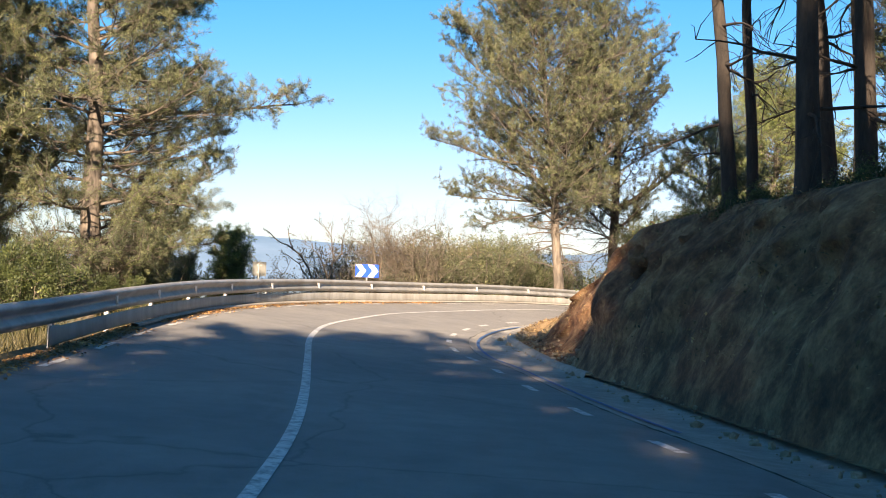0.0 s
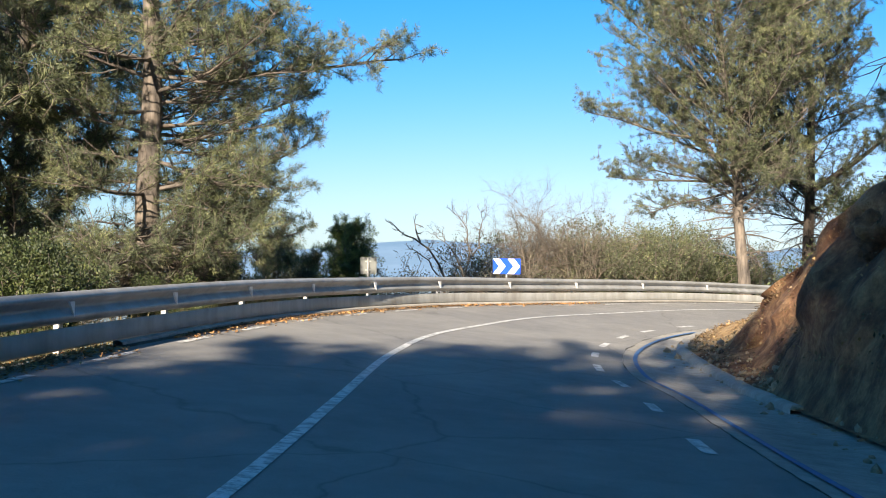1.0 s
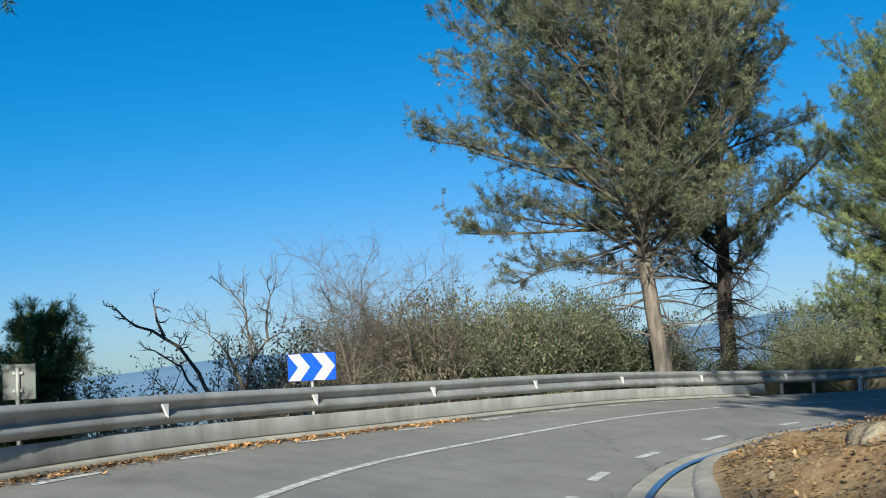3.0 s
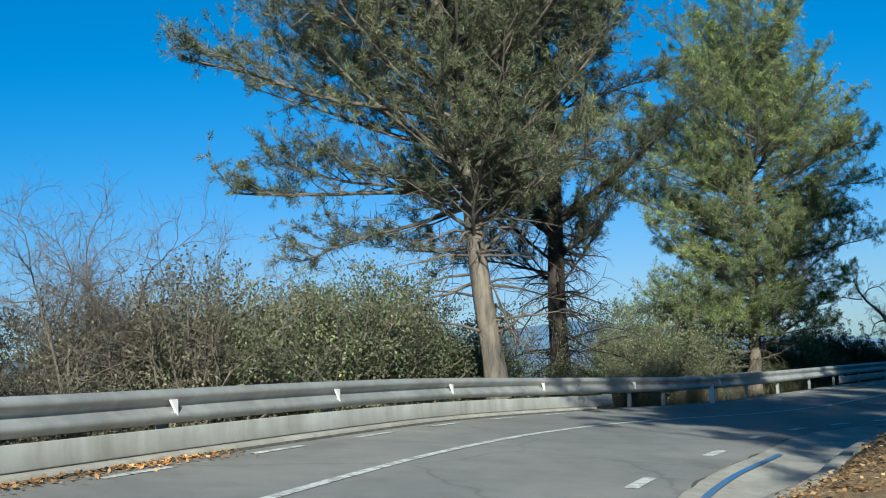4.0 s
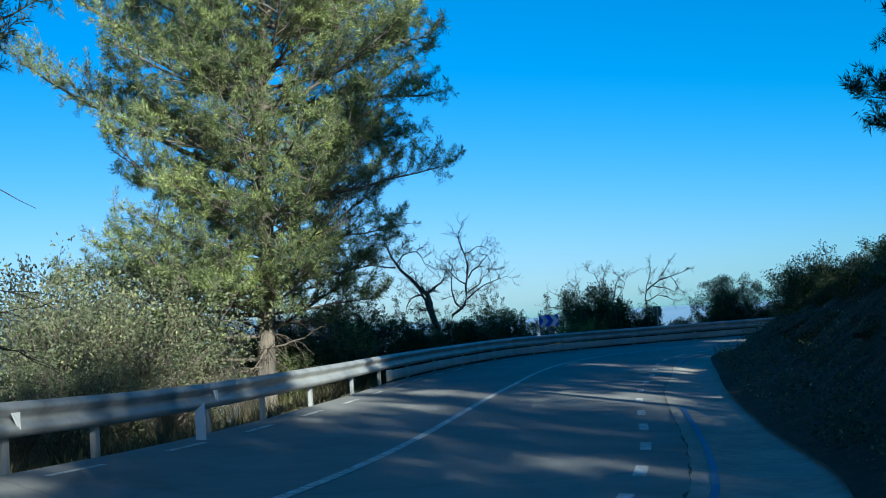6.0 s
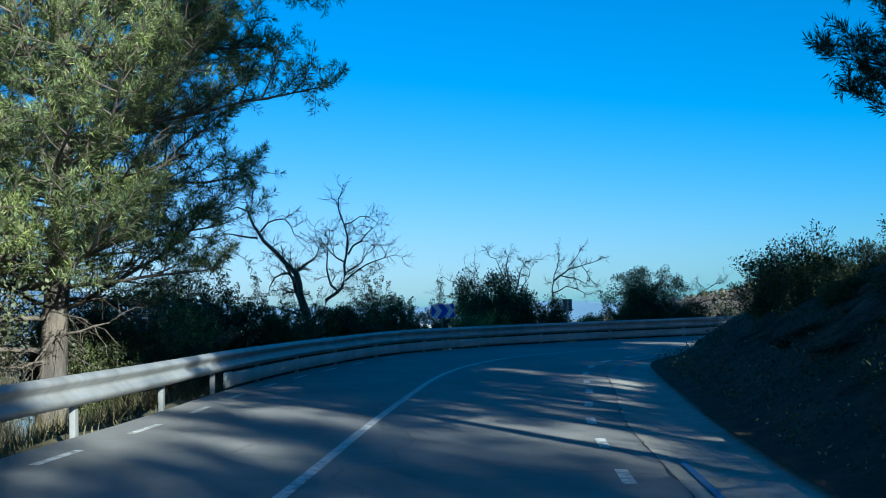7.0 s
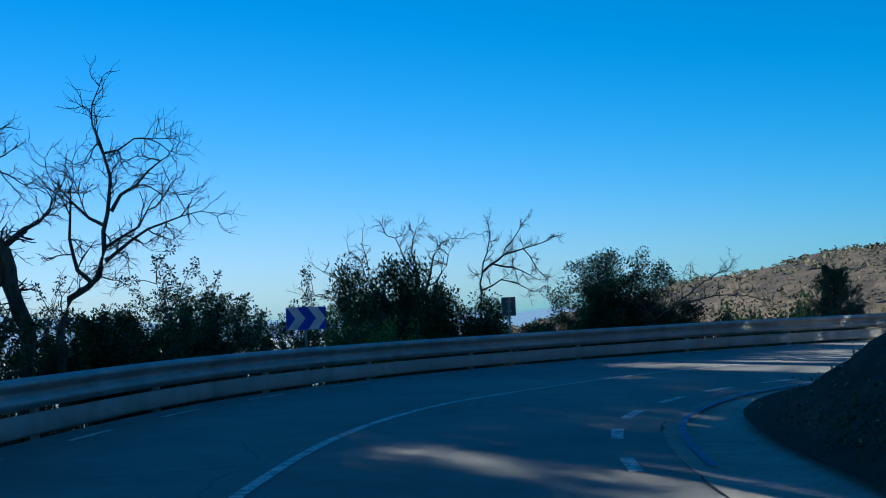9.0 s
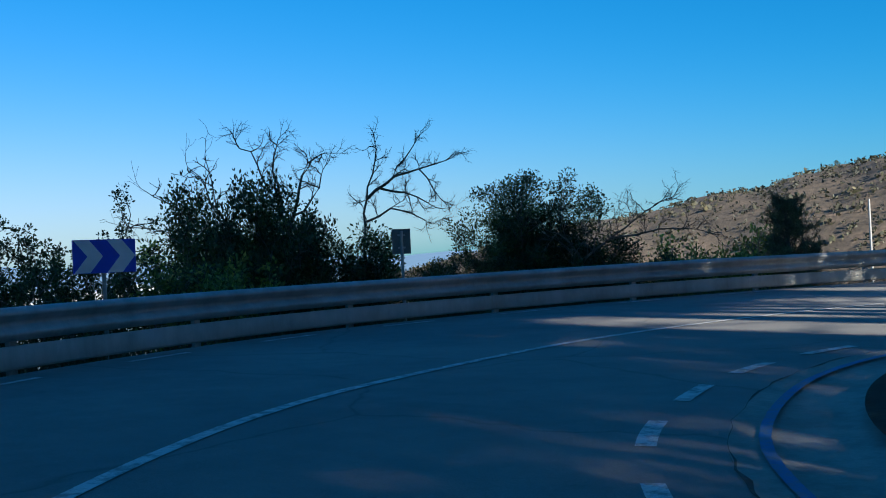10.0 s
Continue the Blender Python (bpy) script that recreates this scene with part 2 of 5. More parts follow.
CENTRE = [(20, -31.5), (9.5, -27.2), (2.8, -19.5), (-0.3, -8), (-0.75, 2), (-0.8, 6.5), (-0.92, 8.9), (-1.18, 11.7), (-1.65, 15.8), (-2.2, 20.8), (-2.3, 24.0), (-2.05, 26.6), (-1.2, 30.5), (0.38, 34.3), (2.45, 38.0), (4.5, 41.0), (7.0, 43.9), (9.4, 46.1), (14.6, 51.4), (19.7, 56.6), (24.5, 61.2), (27.3, 63.3), (29.5, 64.35), (31.7, 64.85), (34.4, 65.15), (36.6, 64.95), (39.5, 64.0), (44, 61.6), (52, 58), (68, 50), (88, 42)]
EDGE = [(20, -36), (11, -31), (5.6, -22.5), (2.95, -9), (2.7, 2), (2.3, 9.0), (1.82, 12.0), (1.46, 14.6), (1.15, 17.2), (0.85, 19.8), (0.42, 22.2), (0.28, 24.2), (0.34, 26.2), (0.64, 28.3), (1.12, 30.3), (1.78, 32.2), (2.75, 34.1), (3.82, 35.85), (5.25, 37.85), (7.0, 40.4), (9.2, 42.8), (11.8, 45.0), (14.2, 47.3), (16.7, 49.9), (19.6, 52.9), (21.6, 54.8), (23.6, 56.6), (25.3, 58.2), (26.8, 59.6), (28.4, 60.9), (29.7, 61.7), (31.1, 62.2), (32.6, 62.5), (34.2, 62.5), (36, 62.0), (40, 60.5), (48, 57), (66, 47), (86, 38.5)]
FOOT = [(22, -40), (13, -35), (8, -25), (4.6, -9), (3.9, 2), (3.6, 9), (3.2, 14), (2.9, 17), (2.4, 21.3), (1.95, 24.6), (1.75, 26.9), (2.0, 29.2), (2.75, 32.1), (4.9, 34.9), (6.0, 36.5), (7.3, 38.3), (10.0, 41.3), (13.4, 44.2), (16.6, 47.6), (20.6, 51.7), (24.5, 55.4), (27.1, 57.9), (29.2, 59.8), (30.6, 60.7), (32.4, 61.2), (34.3, 61.1), (36.5, 60.3), (40, 58.8), (48, 55), (66, 45), (86, 36.5)]


def smooth(ctrl, step=0.5):
    """A Catmull-Rom curve through the control points, cut into even steps."""
    c = np.array(ctrl, float)
    c = np.vstack([2 * c[0] - c[1], c, 2 * c[-1] - c[-2]])
    out = []
    for i in range(1, len(c) - 2):
        p0, p1, p2, p3 = c[i - 1:i + 3]
        d0, d1, d2 = (max(np.linalg.norm(b - a) ** 0.5, 1e-3) for a, b in ((p0, p1), (p1, p2), (p2, p3)))
        m1 = ((p1 - p0) / d0 - (p2 - p0) / (d0 + d1) + (p2 - p1) / d1) * d1
        m2 = ((p2 - p1) / d1 - (p3 - p1) / (d1 + d2) + (p3 - p2) / d2) * d1
        for u in np.linspace(0, 1, 24, endpoint=False):
            out.append((2 * u ** 3 - 3 * u ** 2 + 1) * p1 + (u ** 3 - 2 * u ** 2 + u) * m1 + (3 * u ** 2 - 2 * u ** 3) * p2 + (u ** 3 - u ** 2) * m2)
    out = np.array(out + [c[-2]])
    s = np.concatenate([[0], np.cumsum(np.linalg.norm(np.diff(out, axis=0), axis=1))])
    at = np.arange(0, s[-1], step)
    return np.stack([np.interp(at, s, out[:, k]) for k in range(out.shape[1])], 1)


RAIL_LINE = smooth([(x, y, z) for (x, y), z in zip(RAIL, RAIL_Z)])
REF = RAIL_LINE[:, :2]
REF_SEG = np.diff(REF, axis=0)
REF_LEN = np.linalg.norm(REF_SEG, axis=1)
REF_S = np.concatenate([[0], np.cumsum(REF_LEN)])
S_START = REF_S[np.argmin(np.abs(REF - np.array((-3.6, -8))).sum(1))]
BANKING_S = S_START + np.array([0, 15, 30, 45, 60, 75, 90, 110.0])
BANKING = [-0.03, -0.035, -0.104, -0.096, -0.063, -0.044, -0.021, 0.0]


def along(x, y):
    """How far along the guard rail a place lies, and how far to the right of it."""
    p = np.stack([np.ravel(x), np.ravel(y)], 1)
    s, d = np.zeros(len(p)), np.zeros(len(p))
    for k in range(0, len(p), 4000):
        q = p[k:k + 4000, None, :] - REF[None, :-1]
        u = np.clip((q * REF_SEG).sum(2) / REF_LEN ** 2, 0, 1)
        w = q - u[..., None] * REF_SEG
        r = np.hypot(w[..., 0], w[..., 1])
        i = r.argmin(1)
        j = np.arange(len(i))
        s[k:k + 4000] = REF_S[i] + u[j, i] * REF_LEN[i]
        side = REF_SEG[i, 1] * w[j, i, 0] - REF_SEG[i, 0] * w[j, i, 1]
        d[k:k + 4000] = r[j, i] * np.where(side >= 0, 1, -1)
    return s, d


def road_z(x, y):
    s, d = along(x, y)
    return np.interp(s, REF_S, RAIL_LINE[:, 2]) + np.interp(s, BANKING_S, BANKING) * np.clip(d, -3, 9)


def offset(line, dist):
    """The line moved to its right."""
    t = np.gradient(line[:, :2], axis=0)
    t /= np.linalg.norm(t, axis=1)[:, None]
    return line[:, :2] + np.stack([t[:, 1], -t[:, 0]], 1) * dist


CENTRE_LINE, EDGE_LINE, FOOT_LINE = smooth(CENTRE, 0.25), smooth(EDGE, 0.25), smooth(FOOT, 0.25)
foot_s, foot_d = along(FOOT_LINE[:, 0], FOOT_LINE[:, 1])
order = np.argsort(foot_s)
foot_s, foot_d = foot_s[order], foot_d[order]


def fbm(x, y, scale, seed=0.0, octaves=3):
    out = np.zeros(np.shape(x))
    fx, fy = np.ravel(x), np.ravel(y)
    return np.array([noise.fractal((a / scale + seed, b / scale - seed, seed), 1.0, 2.0, octaves) for a, b in zip(fx, fy)]).reshape(out.shape)


# ---- mesh helpers ----
def link_mesh(name, verts, faces, mat, smooth_shade=True):
    me = bpy.data.meshes.new(name)
    verts = np.asarray(verts, np.float32)
    if isinstance(faces, np.ndarray):
        n, k = faces.shape
        me.vertices.add(len(verts))
        me.vertices.foreach_set("co", verts.ravel())
        me.loops.add(n * k)
        me.loops.foreach_set("vertex_index", faces.astype(np.int32).ravel())
        me.polygons.add(n)
        me.polygons.foreach_set("loop_start", np.arange(0, n * k, k, dtype=np.int32))
        me.update(calc_edges=True)
        me.validate()
    else:
        me.from_pydata([tuple(v) for v in verts.tolist()], [], faces)
    me.polygons.foreach_set("use_smooth", np.full(len(me.polygons), smooth_shade))
    for m in mat if isinstance(mat, list) else [mat]:
        me.materials.append(m)
    return me


def part(name, verts, faces, mat, parent=None, label="", smooth_shade=True):
    ob = new(name, link_mesh(name, verts, faces, mat, smooth_shade))
    if parent is not None:
        ob.parent = parent
    return tagged(ob, label) if label else ob


def strip_mesh(rows):
    """A quad sheet from equally long rows of points."""
    rows = np.array(rows)
    n, m = rows.shape[:2]
    i = (np.arange(n - 1)[:, None] * m + np.arange(m - 1)[None]).ravel()
    return rows.reshape(-1, 3), np.stack([i, i + 1, i + m + 1, i + m], 1)


def tube(points, radii, sides=6):
    """A tapered tube along points."""
    p = np.array(points, float)
    r = np.broadcast_to(np.array(radii, float), (len(p),))
    t = np.gradient(p, axis=0)
    t /= np.linalg.norm(t, axis=1)[:, None] + 1e-9
    ref = np.where(np.abs(t[:, 2:3]) > 0.9, [[1.0, 0, 0]], [[0, 0, 1.0]])
    a = np.cross(t, ref)
    a /= np.linalg.norm(a, axis=1)[:, None] + 1e-9
    b = np.cross(t, a)
    ang = np.arange(sides) * 2 * np.pi / sides
    v = p[:, None] + r[:, None, None] * (np.cos(ang)[None, :, None] * a[:, None] + np.sin(ang)[None, :, None] * b[:, None])
    n = len(p)
    i, j = np.meshgrid(np.arange(n - 1), np.arange(sides), indexing="ij")
    k = (j + 1) % sides
    f = np.stack([i * sides + j, i * sides + k, (i + 1) * sides + k, (i + 1) * sides + j], 2).reshape(-1, 4)
    return v.reshape(-1, 3), f


class Bag:
    """Gathers meshes of equal face size into one; thin tubes are kept as lines and built together."""

    def __init__(self):
        self.v, self.f, self.n, self.lines = [], [], 0, {}

    def add(self, v, f):
        self.v.append(np.asarray(v, float))
        self.f.append(np.asarray(f) + self.n)
        self.n += len(v)

    def line(self, points, radii, sides):
        self.lines.setdefault((len(points), sides), []).append((points, radii))

    def out(self):
        for (n, sides), many in self.lines.items():
            p = np.array([a for a, _ in many], float)
            r = np.array([b for _, b in many], float)
            t = np.gradient(p, axis=1)
            t /= np.linalg.norm(t, axis=2)[..., None] + 1e-9
            ref = np.where(np.abs(t[..., 2:3]) > 0.9, [[[1.0, 0, 0]]], [[[0, 0, 1.0]]])
            a = np.cross(t, ref)
            a /= np.linalg.norm(a, axis=2)[..., None] + 1e-9
            b = np.cross(t, a)
            ang = np.arange(sides) * 2 * np.pi / sides
            v = p[:, :, None] + r[:, :, None, None] * (np.cos(ang)[:, None] * a[:, :, None] + np.sin(ang)[:, None] * b[:, :, None])
            i, j = np.meshgrid(np.arange(n - 1), np.arange(sides), indexing="ij")
            k = (j + 1) % sides
            f = np.stack([i * sides + j, i * sides + k, (i + 1) * sides + k, (i + 1) * sides + j], 2).reshape(-1, 4)
            f = f[None] + (np.arange(len(many)) * n * sides)[:, None, None]
            self.add(v.reshape(-1, 3), f.reshape(-1, 4))
        self.lines = {}
        return np.concatenate(self.v), np.concatenate(self.f)


def box(x0, y0, z0, x1, y1, z1, bevel=0.0):
    bm = bmesh.new()
    bmesh.ops.create_cube(bm, size=1.0, matrix=Matrix.LocRotScale(((x0 + x1) / 2, (y0 + y1) / 2, (z0 + z1) / 2), None, (x1 - x0, y1 - y0, z1 - z0)))
    if bevel:
        bmesh.ops.bevel(bm, geom=bm.edges[:], offset=bevel, segments=2, affect="EDGES")
    v, f = [tuple(q.co) for q in bm.verts], []
    bm.verts.index_update()
    f = [[q.index for q in face.verts] for face in bm.faces]
    bm.free()
    return v, f


def empty(name, m, label, category, group="", kind=""):
    ob = new(name)
    ob.empty_display_size = 0.3
    ob.matrix_world = m
    return tagged(ob, label, category, group, kind)


# ---- ground ----
def bank_top(s):
    """Height of the cut bank on the inner side, along the road."""
    return np.interp(s - S_START, [0, 22, 28, 30.5, 32.5, 34.5, 36.5, 39.5, 45, 51, 57, 64, 73, 78, 82, 86, 90, 110], [2.7, 2.6, 2.6, 2.35, 1.7, 0.95, 0.45, 0.18, 0.12, 0.25, 1.1, 2.3, 2.3, 1.5, 1.2, 1.0, 0.6, 0.3])


def bank_profile(s, e):
    """Height above the gutter, e metres into the bank."""
    h = bank_top(s)
    toe = np.interp(s - S_START, [28, 31, 37, 40], [0.0, 0.5, 0.8, 0.2])
    apron = 0.22 * np.minimum(e, toe)
    e = np.clip(e - toe, 0, None)
    lean = np.interp(s - S_START, [50, 58], [0.0, 1.0])
    run = (0.4 + 0.32 * h) * (1 - lean) + (0.7 + 1.1 * h) * lean
    u = np.clip(e / run, 0, 1)
    rise = h * ((1 - (1 - u) ** 1.6) * (1 - lean) + (0.45 * u + 0.55 * u * u * (3 - 2 * u)) * lean)
    return apron + rise + np.clip(e - run, 0, None) * np.interp(s - S_START, [30, 35, 51, 57], [0.26, 0.13, 0.12, 0.26]) * np.clip((e - run) / 3.0, 0.4, 1.0)


def ground_z(x, y):
    s, d = along(x, y)
    zr = np.interp(s, REF_S, RAIL_LINE[:, 2])
    slope = np.interp(s, BANKING_S, BANKING)
    fd = np.interp(s, foot_s, foot_d)
    out = -d
    left = -0.06 + zr - np.where(out > 0.5, 0.30 * np.clip(out - 0.5, 0, 6) + 0.5 * np.clip(out - 6.5, 0, 60) + 0.25 * np.clip(out - 66.5, 0, 340) + 0.004 * np.clip(out - 406, 0, None), 0)
    left = np.maximum(left, -42.0)
    e = d - fd
    hill = np.minimum(bank_profile(s, np.clip(e, 0, None)), 9 + 0.05 * np.clip(e, 0, 80)) - np.where(e < 6, 0.35, 0)
    hill = hill * np.clip(1.6 - np.clip(e, 0, None) / 120, -0.6, 1)
    road = zr + slope * np.clip(d, -3, 9)
    z = np.where(d < -0.25, left, np.where(e < 0.0, road - 0.3, zr + slope * np.clip(fd, 0, 9) + hill))
    far = np.hypot(x - 8, y - 35)
    return np.where(far > 120, np.minimum(z, np.maximum(-42.0, 12 - 0.3 * (far - 120))), z)


def build_ground():
    n = 280
    u = np.linspace(-1, 1, n)
    warp = 16 * np.sinh(6.3 * u)
    gx, gy = np.meshgrid(10 + warp, 38 + warp, indexing="xy")
    fx, fy = gx.ravel(), gy.ravel()
    z = ground_z(fx, fy)
    s, d = along(fx, fy)
    bump = fbm(fx, fy, 3.5, 2.0, 3)
    wild = np.clip(np.where(d < 0, (-d - 1.0) / 4, (d - np.interp(s, foot_s, foot_d) - 3) / 4), 0, 1)
    z = z + bump * 0.35 * wild
    # under the cut bank and its gutter the sheet lies deeper than the surfaces built on it
    into = d - np.interp(s, foot_s, foot_d)
    z = z - 0.8 * np.clip((into + 2.2) / 1.0, 0, 1) * np.clip((7.2 - into) / 1.0, 0, 1)
    verts, faces = strip_mesh(np.stack([fx, fy, z], 1).reshape(n, n, 3))
    ob = part("ground", verts, faces, HILL_GROUND)
    return tagged(ob, "dry scrub ground falling away from the mountain road", "ground", kind="structure")


build_ground()


def curve_at(line, at):
    s = np.concatenate([[0], np.cumsum(np.linalg.norm(np.diff(line[:, :2], axis=0), axis=1))])
    return np.stack([np.interp(at, s, line[:, k]) for k in range(2)], 1), s[-1]


def build_road():
    right = offset(EDGE_LINE, 0.42)
    rows = []
    for p in right:
        i = np.argmin(((REF - p) ** 2).sum(1))
        q = REF[i]
        w = np.linspace(0, 1, 15)
        rows.append(q[None] * (1 - w[:, None]) + p[None] * w[:, None])
    rows = np.array(rows)
    z = road_z(rows[..., 0], rows[..., 1]).reshape(rows.shape[:2])
    verts, faces = strip_mesh(np.dstack([rows, z[..., None]]))
    road = part("road", verts, faces[:, ::-1], ASPHALT)
    tagged(road, "grey worn asphalt two-lane mountain road", "road", kind="structure")
    # concrete gutter between the asphalt and the foot of the bank, slightly dished
    rows = []
    for p in right:
        q = FOOT_LINE[np.argmin(((FOOT_LINE - p) ** 2).sum(1))]
        q = q + (q - p) / (np.linalg.norm(q - p) + 1e-6) * 0.25
        w = np.linspace(0, 1, 9)
        line = p[None] * (1 - w[:, None]) + q[None] * w[:, None]
        zz = road_z(line[:, 0], line[:, 1]) + 0.004 - 0.035 * np.sin(np.pi * w) + 0.09 * w ** 4
        rows.append(np.column_stack([line, zz]))
    verts, faces = strip_mesh(rows)
    gutter = part("gutter", verts, faces[:, ::-1], CONCRETE)
    tagged(gutter, "pale concrete gutter apron beside the asphalt", "gutter", kind="structure")
    return road


ROAD = build_road()


def ribbon(line, width, lift, mat, name, parent):
    a, b = offset(line, -width / 2), offset(line, width / 2)
    rows = [np.column_stack([q, road_z(q[:, 0], q[:, 1]) + lift]) for q in (a, b)]
    verts, faces = strip_mesh(np.stack(rows, 1))
    return part(name, verts, faces[:, ::-1], mat, parent)


def build_markings():
    ribbon(CENTRE_LINE[60:], 0.10, 0.006, WHITE_LINE, "centre_line", ROAD)
    near = [56.0, 58.75, 61.5, 64.0, 66.0, 68.0, 70.0, 72.0, 74.0, 76.4, 79.1, 82.2, 85.0, 87.3, 89.4, 91.3, 93.3, 95.5, 97.7, 99.7, 102.0, 104.3, 106.7, 109.0, 111.2, 113.3, 115.3, 117.0, 118.6, 120.1, 121.6, 123.3, 125.0]
    right = list(np.arange(56.0 - 14 * 2.75, 55, 2.75)) + near + list(np.arange(127.0, 170, 2.1))
    for line, at, length, width in ((EDGE_LINE, right, 0.8, 0.115), (offset(RAIL_LINE, 0.42), np.arange(21.4, 188, 2.35), 1.0, 0.085)):
        for s in at:
            q, _ = curve_at(line, np.linspace(s - length / 2, s + length / 2, 5))
            ribbon(q, width, 0.006, WHITE_LINE, "dash", ROAD)
    blue = offset(EDGE_LINE, 0.62)
    for a, b in ((34.0, 62.0), (68.0, 80.0), (92.0, 104.0)):
        q, _ = curve_at(blue, np.arange(a + 20, b + 20, 0.4))
        ribbon(q, 0.068, 0.005, BLUE_LINE, "blue_line", ROAD)


build_markings()


def build_seam():
    """The broken, tar-dark edge where the asphalt meets the gutter."""
    line = offset(EDGE_LINE, 0.42)
    a, c = [], []
    t = np.gradient(line, axis=0)
    t /= np.linalg.norm(t, axis=1)[:, None]
    nrm = np.stack([t[:, 1], -t[:, 0]], 1)
    for i, p in enumerate(line):
        w = -0.005 + 0.07 * max(0.0, noise.fractal((p[0] * 1.7, p[1] * 1.7, 0), 1, 2, 3))
        k = 0.04 * noise.noise((p[0] * 3, p[1] * 3, 4))
        a.append(p + nrm[i] * (k - w))
        c.append(p + nrm[i] * (k + 0.008))
    rows = [np.column_stack([q, road_z(q[:, 0], q[:, 1]) + 0.0065]) for q in (np.array(a), np.array(c))]
    verts, faces = strip_mesh(np.stack(rows, 1))
    part("tar_seam", verts, faces[:, ::-1], TAR, ROAD, "cracked tar-dark edge of the asphalt")


build_seam()


def build_bank():
    """The cut bank: a rough earth face that rises from the gutter."""
    line = FOOT_LINE[::1]
    t = np.gradient(line, axis=0)
    t /= np.linalg.norm(t, axis=1)[:, None]
    nrm = np.stack([t[:, 1], -t[:, 0]], 1)
    s, d = along(line[:, 0], line[:, 1])
    base = road_z(line[:, 0], line[:, 1])
    e = np.concatenate([np.linspace(-0.1, 2.2, 26), np.linspace(2.35, 4.0, 10), np.linspace(4.4, 7.5, 8)])
    rows = []
    for i in range(len(line)):
        p = line[i][None] + nrm[i][None] * e[:, None]
        h = bank_profile(np.full(len(e), s[i]), np.clip(e, 0, None))
        z = base[i] + 0.08 + h
        rough = np.clip(e / 0.6, 0, 1)
        n1 = np.array([noise.fractal((a / 1.6, b / 1.6, c / 1.1), 1.0, 2.0, 4) for a, b, c in zip(p[:, 0], p[:, 1], z)])
        n2 = np.array([noise.fractal((a * 3, b * 3, c * 3 + 7), 1.0, 2.0, 2) for a, b, c in zip(p[:, 0], p[:, 1], z)])
        n3 = np.array([noise.hetero_terrain((a * 0.9, b * 0.9, c * 1.4 + 3), 1.0, 2.2, 4, 0.6) for a, b, c in zip(p[:, 0], p[:, 1], z)])
        tall = min(1.0, bank_top(s[i]) / 1.6)
        n4 = np.array([noise.ridged_multi_fractal((a * 0.75, b * 0.75, c * 0.45), 1.0, 2.1, 5, 1.0, 2.0) for a, b, c in zip(p[:, 0], p[:, 1], z)])
        push = (n1 * 0.42 + n2 * 0.17 + (n3 - 0.6) * 0.25 * tall + (n4 - 1.1) * 0.20 * tall) * rough
        p = p + nrm[i][None] * push[:, None] * 0.9
        z = z + push * 0.35 - np.where(e > 6.5, (e - 6.5) * 0.6, 0)
        rows.append(np.column_stack([p, z]))
    verts, faces = strip_mesh(rows)
    ob = part("earth_bank", verts, faces[:, ::-1], [BANK_EARTH, VERGE, SHADED_HUMUS])
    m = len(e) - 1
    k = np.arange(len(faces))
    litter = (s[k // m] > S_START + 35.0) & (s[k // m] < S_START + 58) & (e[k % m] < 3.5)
    # from 58 m on, the soil colour also carries the wood's shade
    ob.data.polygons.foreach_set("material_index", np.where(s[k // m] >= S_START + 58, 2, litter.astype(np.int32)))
    return tagged(ob, "rough brown earth and rock cut bank above the gutter", "bank", kind="structure")


build_bank()


def build_kerb():
    """A rounded concrete lip between the gutter and the mound at the nose of the bend."""
    sel = (FOOT_LINE[:, 1] > 19) & (FOOT_LINE[:, 1] < 43) & (FOOT_LINE[:, 0] < 12)
    line = offset(FOOT_LINE, -0.02)[sel]
    z = road_z(line[:, 0], line[:, 1])
    form = [(-0.12, -0.05), (-0.11, 0.07), (-0.06, 0.105), (0.05, 0.11), (0.10, 0.09), (0.13, -0.1)]
    ob = profile_sweep(line, form[::-1], z, "kerb", CONCRETE, None)
    tagged(ob, "rounded pale concrete kerb round the mound", "kerb", kind="structure")


# ---- guard rail ----
def profile_sweep(line, profile, z_of, name, mat, parent, label=""):
    t = np.gradient(line[:, :2], axis=0)
    t /= np.linalg.norm(t, axis=1)[:, None]
    nrm = np.stack([t[:, 1], -t[:, 0]], 1)
    rows = []
    for i in range(len(line)):
        rows.append([(line[i, 0] + nrm[i, 0] * a, line[i, 1] + nrm[i, 1] * a, z_of[i] + b) for a, b in profile])
    verts, faces = strip_mesh(rows)
    return part(name, verts, faces, mat, parent, label)


build_kerb()
W_BEAM = [(a, 0.30 + (b - 0.35)) for a, b in ((0.0, 0.66), (0.03, 0.655), (0.075, 0.62), (0.08, 0.60), (0.075, 0.58), (0.015, 0.535), (0.0, 0.51), (0.015, 0.485), (0.075, 0.44), (0.08, 0.42), (0.075, 0.40), (0.03, 0.355), (0.0, 0.35), (-0.004, 0.354), (0.026, 0.36), (0.07, 0.42), (0.01, 0.485), (-0.006, 0.51), (0.01, 0.535), (0.07, 0.60), (0.026, 0.65), (-0.004, 0.656), (0.0, 0.66))]
SKIRT_FORM = [(0.02, 0.262), (0.035, 0.25), (0.03, 0.15), (0.045, 0.07), (0.03, 0.045), (0.02, 0.05), (0.018, 0.15), (0.022, 0.25), (0.02, 0.262)]


def rail_stretch(a, b):
    at = np.arange(a, b + 0.01, 0.5)
    q, _ = curve_at(RAIL_LINE, at)
    z = np.interp(at, REF_S, RAIL_LINE[:, 2])
    return q, z


